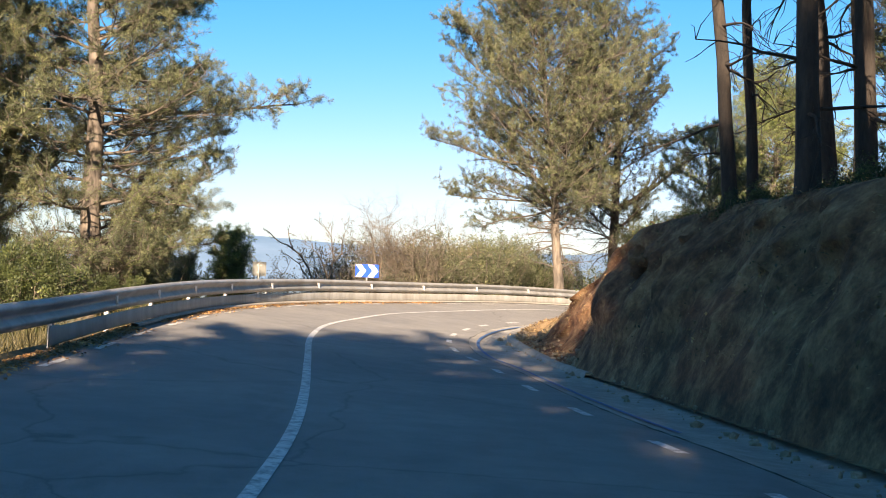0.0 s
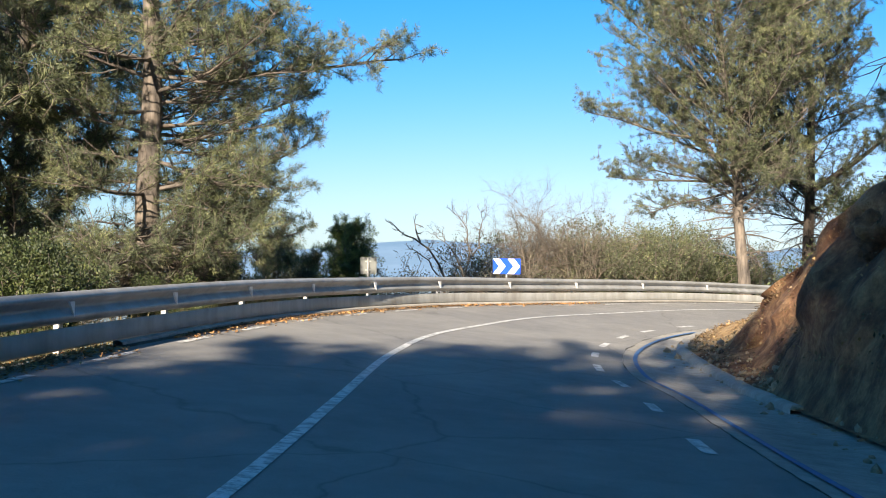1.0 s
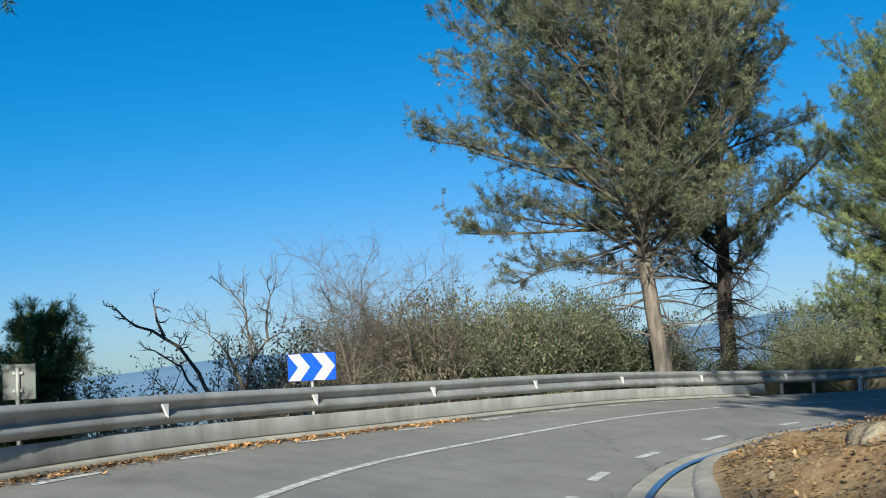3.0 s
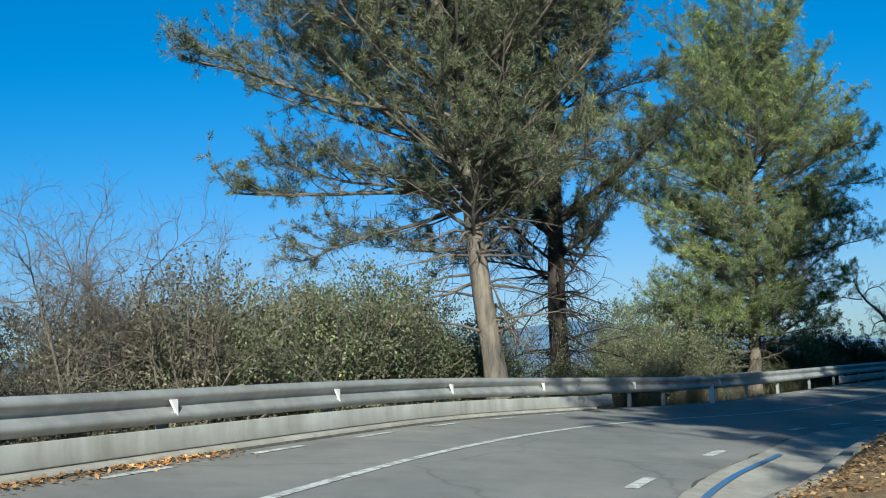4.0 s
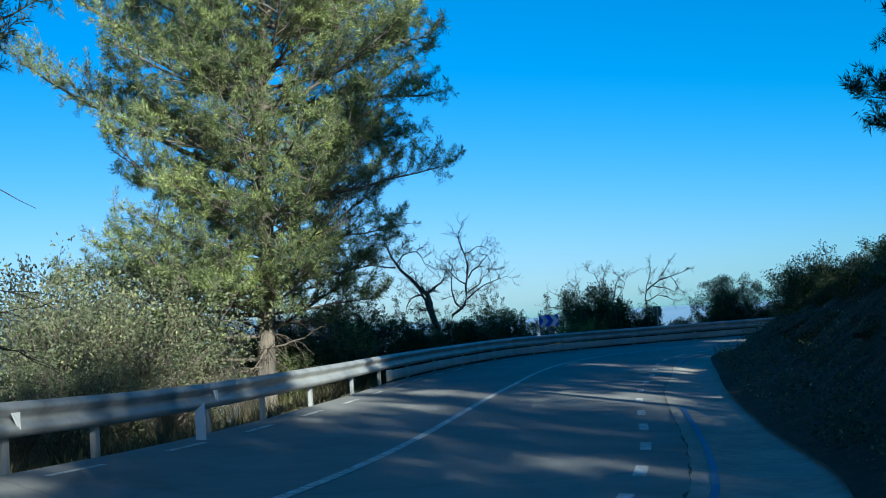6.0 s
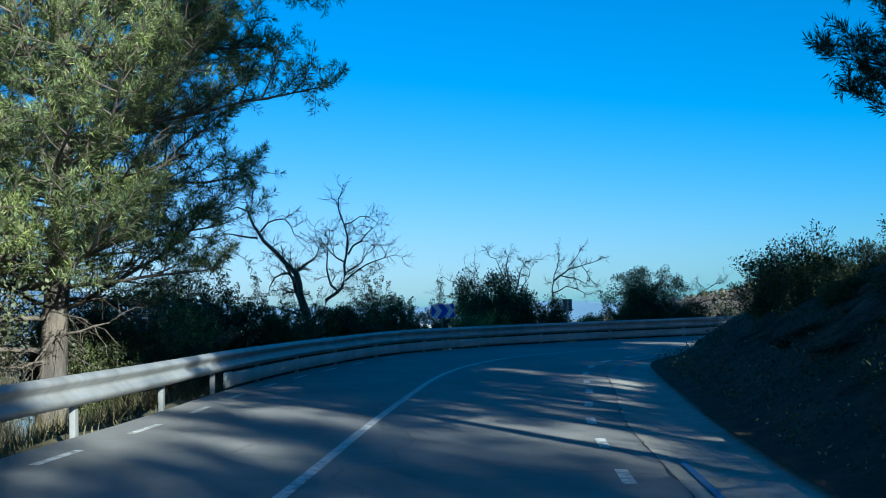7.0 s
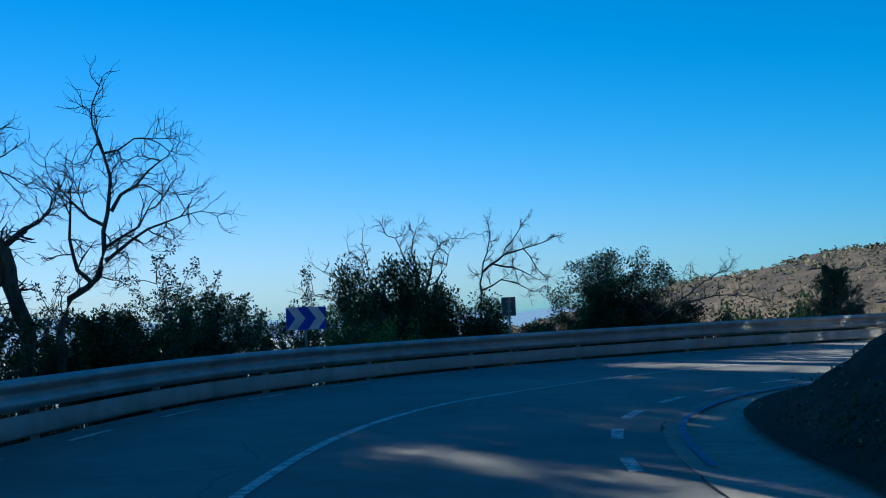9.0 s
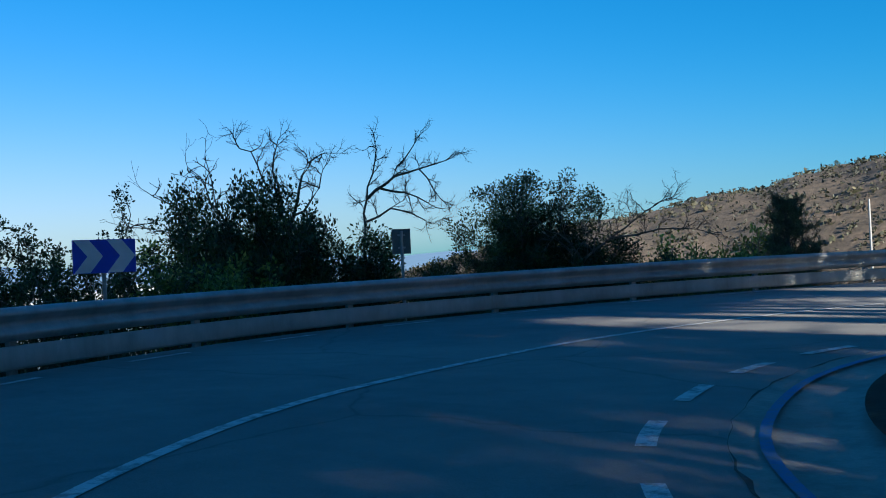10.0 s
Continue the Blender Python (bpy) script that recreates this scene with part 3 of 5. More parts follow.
def build_rail():
    rail = empty("guard_rail", Matrix(), "galvanised steel guard rail with white reflectors", "guard rail", kind="structure")
    a, b = S_START + 2, REF_S[-1] - 6
    q, z = rail_stretch(a, b)
    profile_sweep(q, W_BEAM, z, "beam", STEEL, rail)
    ends = along(np.array([-4.42, 7.2, 18.7]), np.array([13.5, 47.9, 59.7]))[0]
    for u, v in ((ends[0], ends[1]), (ends[2], REF_S[-1] - 8)):
        q, z = rail_stretch(u, v)
        profile_sweep(q, SKIRT_FORM, z, "skirt", SKIRT, rail, "smooth sheet metal skirt below the beam")
    for u, v in ((ends[0] - 0.12, ends[0] + 0.3), (ends[1] - 0.3, ends[1] + 0.12), (ends[2] - 0.12, ends[2] + 0.4)):
        at = np.linspace(u, v, 7)
        q, _ = curve_at(RAIL_LINE, at)
        flare = [(a + 0.035, 0.05 + (b - 0.05) * 1.12) for a, b in SKIRT_FORM]
        profile_sweep(q, flare, np.interp(at, REF_S, RAIL_LINE[:, 2]), "sheet_end", SKIRT, rail, "flared sheet metal end piece")
    # a low concrete lip along the foot of the sheet, and the tar joint in front of it
    q, z = rail_stretch(S_START + 26, ends[1] - 0.5)
    profile_sweep(q, [(0.05, -0.05), (0.05, 0.045), (0.07, 0.055), (0.15, 0.045), (0.165, 0.03), (0.17, -0.05)], z, "lip", CONCRETE, rail, "low pale concrete lip at the foot of the rail")
    profile_sweep(q, [(0.165, -0.03), (0.168, 0.008), (0.20, 0.006), (0.203, -0.05)], z, "tar_joint", TAR, rail, "dark tar joint")
    marked = [56.9, 59.8, 62.7, 65.5, 68.35, 71.2, 74.24, 77.28, 80.62, 84.45, 88.33, 92.4, 96.9]
    posts = [v for v in np.arange(56.9 - 2.9 * 12, 55, 2.9) if v > a] + marked + [94.0, 99.0, 101.4] + list(np.arange(104.5, b, 2.9))
    pv, pf = box(-0.03, -0.05, -0.5, 0.03, 0.05, 0.57, 0.006)
    me = link_mesh("post", pv, pf, STEEL, False)
    rme = link_mesh("reflector", [(0.085, -0.06, 0.06), (0.085, 0.05, -0.09), (0.085, 0.05, 0.06), (0.06, -0.06, 0.06), (0.06, 0.05, -0.09), (0.06, 0.05, 0.06)], [(0, 1, 2), (5, 4, 3), (0, 3, 4, 1), (1, 4, 5, 2), (2, 5, 3, 0)], REFLECTOR, False)
    for k, s in enumerate(posts):
        q, _ = curve_at(RAIL_LINE, np.array([s, s + 0.2]))
        d = q[1] - q[0]
        zz = float(np.interp(s, REF_S, RAIL_LINE[:, 2]))
        turn = math.degrees(math.atan2(d[1], d[0])) - 90
        ob = new("post", me)
        ob.parent = rail
        n = np.array((d[1], -d[0])) / np.linalg.norm(d)
        ob.matrix_basis = pose(q[0][0] - n[0] * 0.06, q[0][1] - n[1] * 0.06, zz, 0, 0, turn)
        if s < 98 and s in marked:
            ob = new("reflector", rme)
            ob.parent = rail
            ob.matrix_basis = pose(q[0][0], q[0][1], zz + 0.455, 0, 0, turn)


build_rail()


# ---- plants ----


def unit(v):
    v = np.asarray(v, float)
    return v / (math.sqrt(v @ v) + 1e-9)


def needle_puffs(centres, dirs, radius, count, width, length, rng):
    """Brushes of thin needles round the last stretch of each shoot."""
    n = len(centres)
    m = n * count
    c = np.repeat(np.asarray(centres), count, 0)
    d = np.repeat(np.asarray(dirs), count, 0)
    r = np.repeat(np.asarray(radius), count)
    a = rng.normal(size=(m, 3))
    a -= d * (a * d).sum(1)[:, None] * 0.7
    a /= np.linalg.norm(a, axis=1)[:, None]
    u = rng.random(m)
    base = c - d * (r * (1.5 * u - 0.3))[:, None] + a * (r * 0.22)[:, None]
    way = a * 0.95 + d * (0.9 - 0.5 * u)[:, None] + np.array((0, 0, 0.22))
    way /= np.linalg.norm(way, axis=1)[:, None]
    side = np.cross(way, rng.normal(size=(m, 3)))
    side /= np.linalg.norm(side, axis=1)[:, None] + 1e-9
    ln = length * rng.uniform(0.6, 1.25, m)
    v = np.stack([base - side * width / 2, base + side * width / 2, base + way * ln[:, None]], 1)
    return v.reshape(-1, 3), np.arange(m * 3).reshape(-1, 3)


def bent(start, way, length, steps, droop, wiggle, rng):
    """A wandering branch line."""
    p, w, out = np.array(start, float), unit(way), []
    out.append(p.copy())
    for i in range(steps):
        w = unit(w + rng.normal(size=3) * wiggle + np.array((0, 0, droop)))
        p = p + w * length / steps
        out.append(p.copy())
    return np.array(out)


def limb(wood, tips, line, r0, r1, rng, twigs, twig_len, start=0.3, up=0.25, side_twigs=2):
    """A limb with side twigs, each of which ends in tufts."""
    wood.line(line, np.linspace(r0, r1, len(line)), 5)
    n = len(line)
    for k in range(twigs):
        f = start + (1 - start) * (k + rng.random() * 0.8) / twigs
        i = min(int(f * (n - 1)), n - 2)
        u = f * (n - 1) - i
        p = line[i] * (1 - u) + line[i + 1] * u
        t = unit(line[i + 1] - line[i])
        side = unit(np.cross(t, (0, 0, 1))) * (1 if k % 2 else -1)
        way = unit(t * 0.7 + side * rng.uniform(0.5, 1.0) + np.array((0, 0, rng.uniform(-0.15, 0.45))))
        L = twig_len * (1.15 - 0.6 * f) * rng.uniform(0.7, 1.25)
        tw = bent(p, way, L, 4, 0.06 + up * 0.2, 0.16, rng)
        wood.line(tw, np.linspace(max(r1, r0 * 0.3 * (1 - f) + 0.012), 0.006, len(tw)), 3)
        for q in (1, 2, 3, 4):
            if q > 1:
                tips.append((tw[q], unit(tw[q] - tw[q - 1])))
            for _ in range(1 if q == 1 else side_twigs):
                w2 = unit(tw[q] - tw[q - 1] + rng.normal(size=3) * 0.75 + np.array((0, 0, 0.12)))
                e = tw[q] + w2 * L * rng.uniform(0.2, 0.42)
                wood.line(np.array([tw[q], (tw[q] + e) / 2 + rng.normal(size=3) * 0.02, e]), [0.009, 0.007, 0.004], 3)
                if q > 1:
                    tips.append((e, w2))
    tips.append((line[-1], unit(line[-1] - line[-2])))


def pine(name, base, top, r0, rng, clear=0.3, spread=3.2, limbs=26, label="", mats=(BARK, PINE), bend=0.15, extra=(), puff=(0.14, 44, 0.0125, 0.095), rise=0.3, form=(0.8, 1.0, 0.92, 0.62, 0.25), lean_side=None, skip=0.0, dead=6, dens=1.0, group="", gaps=-0.28):
    """A pine: a tapered trunk from base to top (a vector), limbs in rough whorls, tufts of needles at the twigs' ends."""
    base, top = np.array(base, float), np.array(top, float)
    wood, tips = Bag(), []
    steps = 12
    height = np.linalg.norm(top)
    wob = np.cumsum(rng.normal(size=(steps + 1, 3)) * np.array((1, 1, 0)) * bend * height / steps * 0.35, 0)
    f = np.linspace(0, 1, steps + 1)
    trunk = f[:, None] * top[None] + wob * np.sin(f * np.pi)[:, None]
    rad = r0 * (1 - f) ** 0.75 + 0.02 + r0 * 0.45 * np.exp(-f * 28)
    trunk[0] -= np.array((0, 0, 0.6))
    wood.line(trunk, rad, 10)

    def on(fr):
        i = min(int(fr * steps), steps - 1)
        u = fr * steps - i
        return trunk[i] * (1 - u) + trunk[i + 1] * u, rad[i] * (1 - u) + rad[i + 1] * u

    for k in range(limbs):
        fr = clear + (0.985 - clear) * ((k + rng.random()) / limbs)
        p, r = on(fr)
        az = k * 2.4 + rng.uniform(-0.5, 0.5)
        if lean_side is not None and rng.random() < 0.45:
            az = lean_side + rng.normal() * 0.6
        g = (fr - clear) / (1 - clear)
        L = spread * float(np.interp(g, [0, 0.3, 0.65, 0.88, 1], form)) * rng.uniform(0.7, 1.15)
        way = (math.cos(az), math.sin(az), rise + (0.8 - 0.4 * rise) * g * g + rng.uniform(-0.25, 0.25))
        if rng.random() < skip:
            continue
        ln = bent(p, way, L, 7, 0.04, 0.09, rng)
        limb(wood, tips, ln, min(r * 0.42, 0.013 + 0.0095 * L), 0.009, rng, int((4 + L * 3.2) * dens), 0.46 * L ** 0.6 + 0.4, 0.1, side_twigs=2 if dens > 0.7 else 1)
    for k in range(dead):
        fr = rng.uniform(0.1, clear + 0.1)
        p, r = on(fr)
        az = rng.uniform(0, 6.28)
        ln = bent(p, (math.cos(az), math.sin(az), rng.uniform(-0.25, 0.25)), rng.uniform(0.5, 1.8), 5, -0.05, 0.2, rng)
        wood.line(ln, np.linspace(0.03, 0.006, len(ln)), 4)
        for q in range(1, 6):
            for _ in range(2):
                tw = bent(ln[q], unit(ln[q] - ln[q - 1]) + rng.normal(size=3) * 0.7 - np.array((0, 0, 0.3)), rng.uniform(0.25, 0.7), 3, -0.1, 0.2, rng)
                wood.line(tw, [0.008, 0.007, 0.005, 0.004], 3)
    for h, az, L, rise, thick in extra:
        p, r = on(h)
        ln = bent(p, (math.cos(az), math.sin(az), rise), L, 9, 0.015, 0.06, rng)
        limb(wood, tips, ln, thick, 0.018, rng, int(5 + L * 2.6), 0.42 * L ** 0.6 + 0.4, 0.38)
    pts = np.array([t[0] for t in tips])
    wys = np.array([t[1] for t in tips])
    # the crown breaks up into boughs with gaps between them
    gap = np.array([noise.fractal((p[0] * 0.55 + base[0], p[1] * 0.55, p[2] * 0.8), 1.0, 2.0, 2) for p in pts])
    pts, wys = pts[gap > gaps], wys[gap > gaps]
    R, cnt, w, ln = puff
    fv, ff = needle_puffs(pts, wys, R * rng.uniform(0.7, 1.3, len(pts)), cnt, w, ln, rng)
    tree = empty(name, pose(*base), label, "tree", group)
    part("trunk", *wood.out(), mats[0], tree)
    part("crown", fv, ff, mats[1], tree, smooth_shade=False)
    return tree


def leaf_cards(centres, radius, count, size, rng, up=0.3):
    n = len(centres)
    c = np.repeat(np.asarray(centres), count, 0)
    m = n * count
    a = rng.normal(size=(m, 3))
    a /= np.linalg.norm(a, axis=1)[:, None]
    base = c + a * (radius * rng.random(m) ** 0.5)[:, None]
    way = a * 0.8 + rng.normal(size=(m, 3)) * 0.5 + np.array((0, 0, up))
    way /= np.linalg.norm(way, axis=1)[:, None]
    side = np.cross(way, rng.normal(size=(m, 3)))
    side /= np.linalg.norm(side, axis=1)[:, None] + 1e-9
    L = (size * rng.uniform(0.6, 1.4, m))[:, None]
    v = np.stack([base, base + way * L * 0.5 + side * L * 0.28, base + way * L, base + way * L * 0.5 - side * L * 0.28], 1)
    return v.reshape(-1, 3), np.arange(m * 4).reshape(-1, 4)


def shrub(name, label, height, width, rng, mats, stems=9, leaf=0.075, per=26, depth=2, open_top=0.0, puff_r=0.2, category="shrub", group=""):
    """A many-stemmed shrub with small leaves."""
    wood, tips = Bag(), []
    for k in range(stems):
        az = k * 2.4 + rng.uniform(-0.6, 0.6)
        out = rng.uniform(0.1, 1.0)
        way = (math.cos(az) * out * width / height, math.sin(az) * out * width / height, 1.0)
        L = height * rng.uniform(0.65, 1.05)
        ln = bent((rng.normal() * 0.12, rng.normal() * 0.12, -0.2), way, L, 7, 0.02, 0.13, rng)
        wood.line(ln, np.linspace(0.018 + 0.008 * height, 0.006, len(ln)), 4)
        for i in range(2, len(ln)):
            for _ in range(3):
                w = unit(rng.normal(size=3) + np.array((0, 0, 0.6)) + 0.5 * unit(ln[i] - ln[i - 1]))
                e = bent(ln[i], w, 0.22 * height * rng.uniform(0.4, 1.1), 3, 0.04, 0.25, rng)
                wood.line(e, np.linspace(0.009, 0.004, len(e)), 3)
                if rng.random() > open_top:
                    tips.extend((e[2], e[3]))
    pts = np.array(tips)
    v, f = leaf_cards(pts, puff_r * rng.uniform(0.7, 1.3, 1)[0], per, leaf, rng)
    ob = empty(name, pose(0, 0, 0), label, category, group)
    part("wood", *wood.out(), mats[0], ob)
    part("foliage", v, f, mats[1], ob, smooth_shade=False)
    return ob


def bare_tree(name, label, lines, rng, twig=1.0, gens=3, base=(0, 0, 0), mat=TWIG, turn=0.0):
    """A leafless tree: given main limbs (points and thickness), then forking twigs."""
    wood, fine = Bag(), Bag()

    def fork(p, w, L, r, g):
        ln = bent(p, w, L, 4, 0.04, 0.26, rng)
        fine.line(ln, np.linspace(r, r * 0.55, len(ln)), 3)
        if g == 0:
            return
        for i in (1, 2, 3, 4):
            for _ in range(2 if i > 3 else 1):
                w2 = unit(unit(ln[i] - ln[i - 1]) + rng.normal(size=3) * 0.62 + np.array((0, 0, 0.02)))
                fork(ln[i], w2, L * rng.uniform(0.45, 0.75), r * 0.55, g - 1)

    for pts, r0, r1 in lines:
        ln = smooth(pts, 0.25)
        ln = ln + rng.normal(size=ln.shape) * 0.02
        wood.line(ln, np.linspace(r0, r1, len(ln)), 7)
        n = len(ln)
        for i in range(int(n * 0.3), n):
            w = unit(unit(ln[i] - ln[i - 1]) * 0.6 + rng.normal(size=3) * 0.8 + np.array((0, 0, 0.25)))
            fork(ln[i], w, twig * rng.uniform(0.5, 1.0), max(0.013, r1 * 0.8), gens - 1)
        fork(ln[-1], unit(ln[-1] - ln[-2]), twig, r1, gens - 1)
    ob = empty(name, pose(*base, 0, 0, turn), label, "tree")
    part("trunk", *wood.out(), mat, ob)
    part("crown", *fine.out(), mat, ob, "tangle of bare twigs")
    return ob


def gz(x, y):
    return float(ground_z(np.array([x]), np.array([y]))[0])



pine("pine_tree", (-7.95, 26.4, gz(-7.95, 26.4)), (-0.3, 0.6, 11.5), 0.25, np.random.default_rng(11), clear=0.1, spread=3.2, limbs=84, rise=-0.08, puff=(0.14, 66, 0.009, 0.09), label="tall pine with sunlit trunk and hanging twigs behind the guard rail", extra=((0.47, 0.55, 5.0, -0.02, 0.06),), mats=(BARK, PINE), lean_side=0.15, dead=110, gaps=-0.75)
pine("pine_tree", (4.62, 45.7, gz(4.62, 45.7)), (-1.3, 0.2, 12.6), 0.185, np.random.default_rng(52), clear=0.23, spread=4.5, limbs=86, gaps=-0.5, rise=0.35, form=(0.75, 1.0, 0.98, 0.8, 0.45), label="broad old pine with grey sunlit trunk", extra=((0.33, 2.95, 4.6, -0.08, 0.05), (0.30, 2.5, 3.6, -0.12, 0.045), (0.42, 3.3, 5.0, 0.2, 0.055), (0.37, 1.2, 5.0, 0.9, 0.08), (0.55, 3.0, 5.2, 0.45, 0.05), (0.62, 3.25, 5.0, 0.6, 0.05), (0.7, 3.1, 4.6, 0.7, 0.045), (0.8, 3.3, 3.9, 0.85, 0.04)), dead=34)
pine("pine_tree", (7.45, 51.7, gz(7.45, 51.7)), (-0.4, -0.3, 13.0), 0.23, np.random.default_rng(33), clear=0.26, spread=3.8, limbs=62, rise=0.4, form=(0.75, 1.0, 0.98, 0.8, 0.45), lean_side=3.4, label="old pine with dark trunk and forked limbs", mats=(BARK_SHADED, PINE_SHADED), extra=((0.38, 0.2, 4.5, 0.8, 0.14), (0.38, 3.3, 4.0, 0.5, 0.12)), dead=64)
pine("pine_tree", (16.8, 61.6, gz(16.8, 61.6)), (0.6, 0.3, 11.9), 0.2, np.random.default_rng(84), clear=0.16, spread=3.9, limbs=110, rise=0.2, puff=(0.15, 36, 0.0145, 0.105), form=(0.85, 1.0, 1.0, 0.95, 0.6), mats=(BARK, PINE_BRIGHT), label="bushy pine with bright green crown beside the road", dead=18, gaps=-0.6, extra=((0.12, 2.7, 2.6, 0.0, 0.05), (0.16, 3.3, 3.0, 0.0, 0.05), (0.2, 2.4, 3.2, 0.05, 0.06), (0.22, 3.9, 2.8, 0.05, 0.05), (0.3, 2.5, 5.0, 0.1, 0.08), (0.45, 2.6, 6.0, 0.3, 0.08), (0.62, 2.4, 5.5, 0.4, 0.07), (0.6, -0.36, 3.9, 0.15, 0.05), (0.67, -0.5, 4.0, 0.12, 0.05), (0.52, -0.6, 3.2, 0.1, 0.045), (0.75, -0.25, 3.6, 0.12, 0.05), (0.63, -0.15, 3.7, 0.1, 0.045)))

# the wood on the hill inside the bend and behind the start of the walk, mostly unseen pines added for shade
FOREST = [(4.85, 18.9), (5.6, 20.6), (4.75, 14.6), (6.5, 19.0), (7.4, 20.4), (6.2, 16.6), (8.6, 17.2), (5.7, 13.2), (17, 41), (20, 43.5), (23, 46), (26.5, 48.5), (30, 51), (34, 53), (38, 54.5), (43, 56)]
# added to shade the far bend, mostly out of view
FOREST += [(25, 40), (29, 43), (33, 46), (38, 48.5), (30, 37), (36, 41), (42, 46)]
FOREST += [(32, 52.3), (36, 53.8), (40.5, 55.3), (46, 57), (49.5, 56.5), (28.3, 49.8), (24.8, 47.2), (47, 52), (52, 54), (44, 50), (35, 49), (27, 45.5), (34.5, 44), (39, 45), (41, 52), (31, 47), (46, 47), (50, 50), (54, 57), (18.5, 42.3), (17, 34), (20.5, 36), (29, 47), (33, 50), (36.5, 51.5), (40, 53), (44, 54), (37.5, 56.5), (41, 56), (48, 53), (22, 41), (25, 44.5), (23.5, 38.5), (27, 42), (30, 45), (33.5, 47.5), (26, 37), (19.5, 39), (22.5, 35.5), (19, 31.5), (25, 33), (28.5, 39.5), (21, 45.5), (32, 43), (35.5, 46), (29, 35)]
# unseen pines round the start, placed so that their shadows cross the road
FOREST += [(-11, -10), (-4.5, -17.5), (-8, -19), (-12, -16), (-6, -25), (-2, -24), (-13, -23), (8.5, 1), (9, 7), (8.5, -8), (10, 13), (8.3, 12), (-5.4, -6.8), (-4.9, -10.5), (-3.4, -14)]
# stretched copies out of view, added to carry shade further along road and bank
SHADE_PINES = [(-4.6, -15.8), (2.8, -26.5), (0.6, -24.6), (-2.5, -15.5), (-0.6, -20), (1.5, -24.5), (-4.6, -21), (4.5, -28.5), (-1.5, -17.4), (0.4, -22), (-3.7, -13)]
OUTER = [(-11.2, 27.0), (-11.6, 23.0), (-13.0, 31.5), (-14, 24)]


def build_wood():
    rng = np.random.default_rng(23)
    thin, full = [], []
    for k, (h, r, clear, spread) in enumerate(((12.0, 0.105, 0.42, 3.3), (12.5, 0.085, 0.46, 3.1), (11.5, 0.14, 0.40, 3.4))):
        for kinds, (x, y), limbs, dens, gaps, bare_part in ((thin, FOREST[k], 18, 0.5, -0.17, clear), (full, FOREST[-1 - k], 28, 0.7, -0.18, clear * 0.8)):
            kinds.append(pine("pine_tree", (x, y, gz(x, y)), (-1.0 + 0.3 * k, 0.3, h), r, rng, clear=bare_part, spread=spread, limbs=limbs, label="slender forest pine with bare dark trunk on the hill", mats=(BARK_SHADED, PINE_SHADED), puff=(0.27, 40, 0.030, 0.2), dens=dens, dead=10, gaps=gaps, group="pines of the wood"))
    kinds = full
    for k, (x, y) in enumerate(FOREST[3:-3]):
        near = (x - 6.0) ** 2 + (y - 19) ** 2 < 40
        s = rng.uniform(1.0, 1.25) if not near else 1.05
        if y < 0:
            s = 0.92 if x > -6 else 0.75
        turn = rng.uniform(0, 360) if not near else rng.uniform(-25, 25)
        copy_thing((thin if near else full)[k % 3], pose(x, y, gz(x, y) - 0.1, 0, 0, turn) @ Matrix.Scale(s, 4))
    for k, (x, y) in enumerate(SHADE_PINES):
        copy_thing(kinds[k % 3], pose(x, y, gz(x, y) - 0.1, 0, 0, 77 * k) @ Matrix.Diagonal((1.25, 1.25, 1.62 if x > -1 else 1.42 if x > -2 else 1.3, 1)))
    low = pine("pine_tree", (*OUTER[0], gz(*OUTER[0])), (0.3, 0.2, 10.5), 0.16, rng, clear=0.12, spread=3.4, limbs=34, label="bushy pine with low boughs on the slope", mats=(BARK, PINE), group="pines on the slope", puff=(0.20, 36, 0.018, 0.16), dens=0.75, gaps=-0.5)
    for k, (x, y) in enumerate(OUTER[1:]):
        copy_thing(low, pose(x, y, gz(x, y) - 0.1, 0, 0, 80 + 97 * k) @ Matrix.Scale(rng.uniform(0.85, 1.05), 4))
    return low


LOW_PINE = build_wood()


# ---- shrubs behind the rail ----
def scatter(master, places, rng, lift=0.25):
    """Copies of a shrub: x, y and height of the top for each; the master takes the first place."""
    h0 = max(v.co.z for ob in master.children for v in ob.data.vertices)
    for k, (x, y, top) in enumerate(places):
        z = gz(x, y) - 0.05
        s = max(0.25, (top + lift - z) / h0)
        w = s * rng.uniform(0.9, 1.15) if s < 1.3 else 1.2
        m = pose(x, y, z, rng.uniform(-4, 4), rng.uniform(-4, 4), rng.uniform(0, 360)) @ Matrix.Diagonal((w, w, s, 1))
        if k == 0:
            master.matrix_world = m
        else:
            copy_thing(master, m).matrix_basis = m


R2 = np.random.default_rng(31)
scatter(shrub("shrub", "leafy grey-green shrub behind the guard rail", 3.4, 2.4, R2, (TWIG, OLIVE), stems=30, leaf=0.06, per=20, puff_r=0.17, group="roadside shrubs"), [(1.9, 44.3, 2.2), (4.5, 23.7, 1.75), (5.3, 23.2, 2.2), (5.1, 24.8, 1.7), (6.1, 24.4, 2.3), (6.9, 26.0, 2.4), (2.6, 46.2, 2.45), (0.7, 46.3, 2.4), (1.4, 45.3, 1.9), (0.3, 48.3, 2.2), (2.2, 49.6, 2.4), (-0.6, 43.6, 1.6), (4.6, 49.4, 1.9), (12.8, 62.6, 2.6), (11.9, 58.6, 1.7), (13.9, 61.4, 2.1), (10.4, 55.5, 0.6), (11.2, 57.2, 1.5), (14.6, 63.2, 2.5), (15.4, 62.9, 1.6), (5.9, 50.8, 1.5), (3.0, 51.5, 2.2), (-3.0, 47.5, 2.0), (13.2, 59.4, 0.1), (8.2, 51.5, -0.2)], R2)
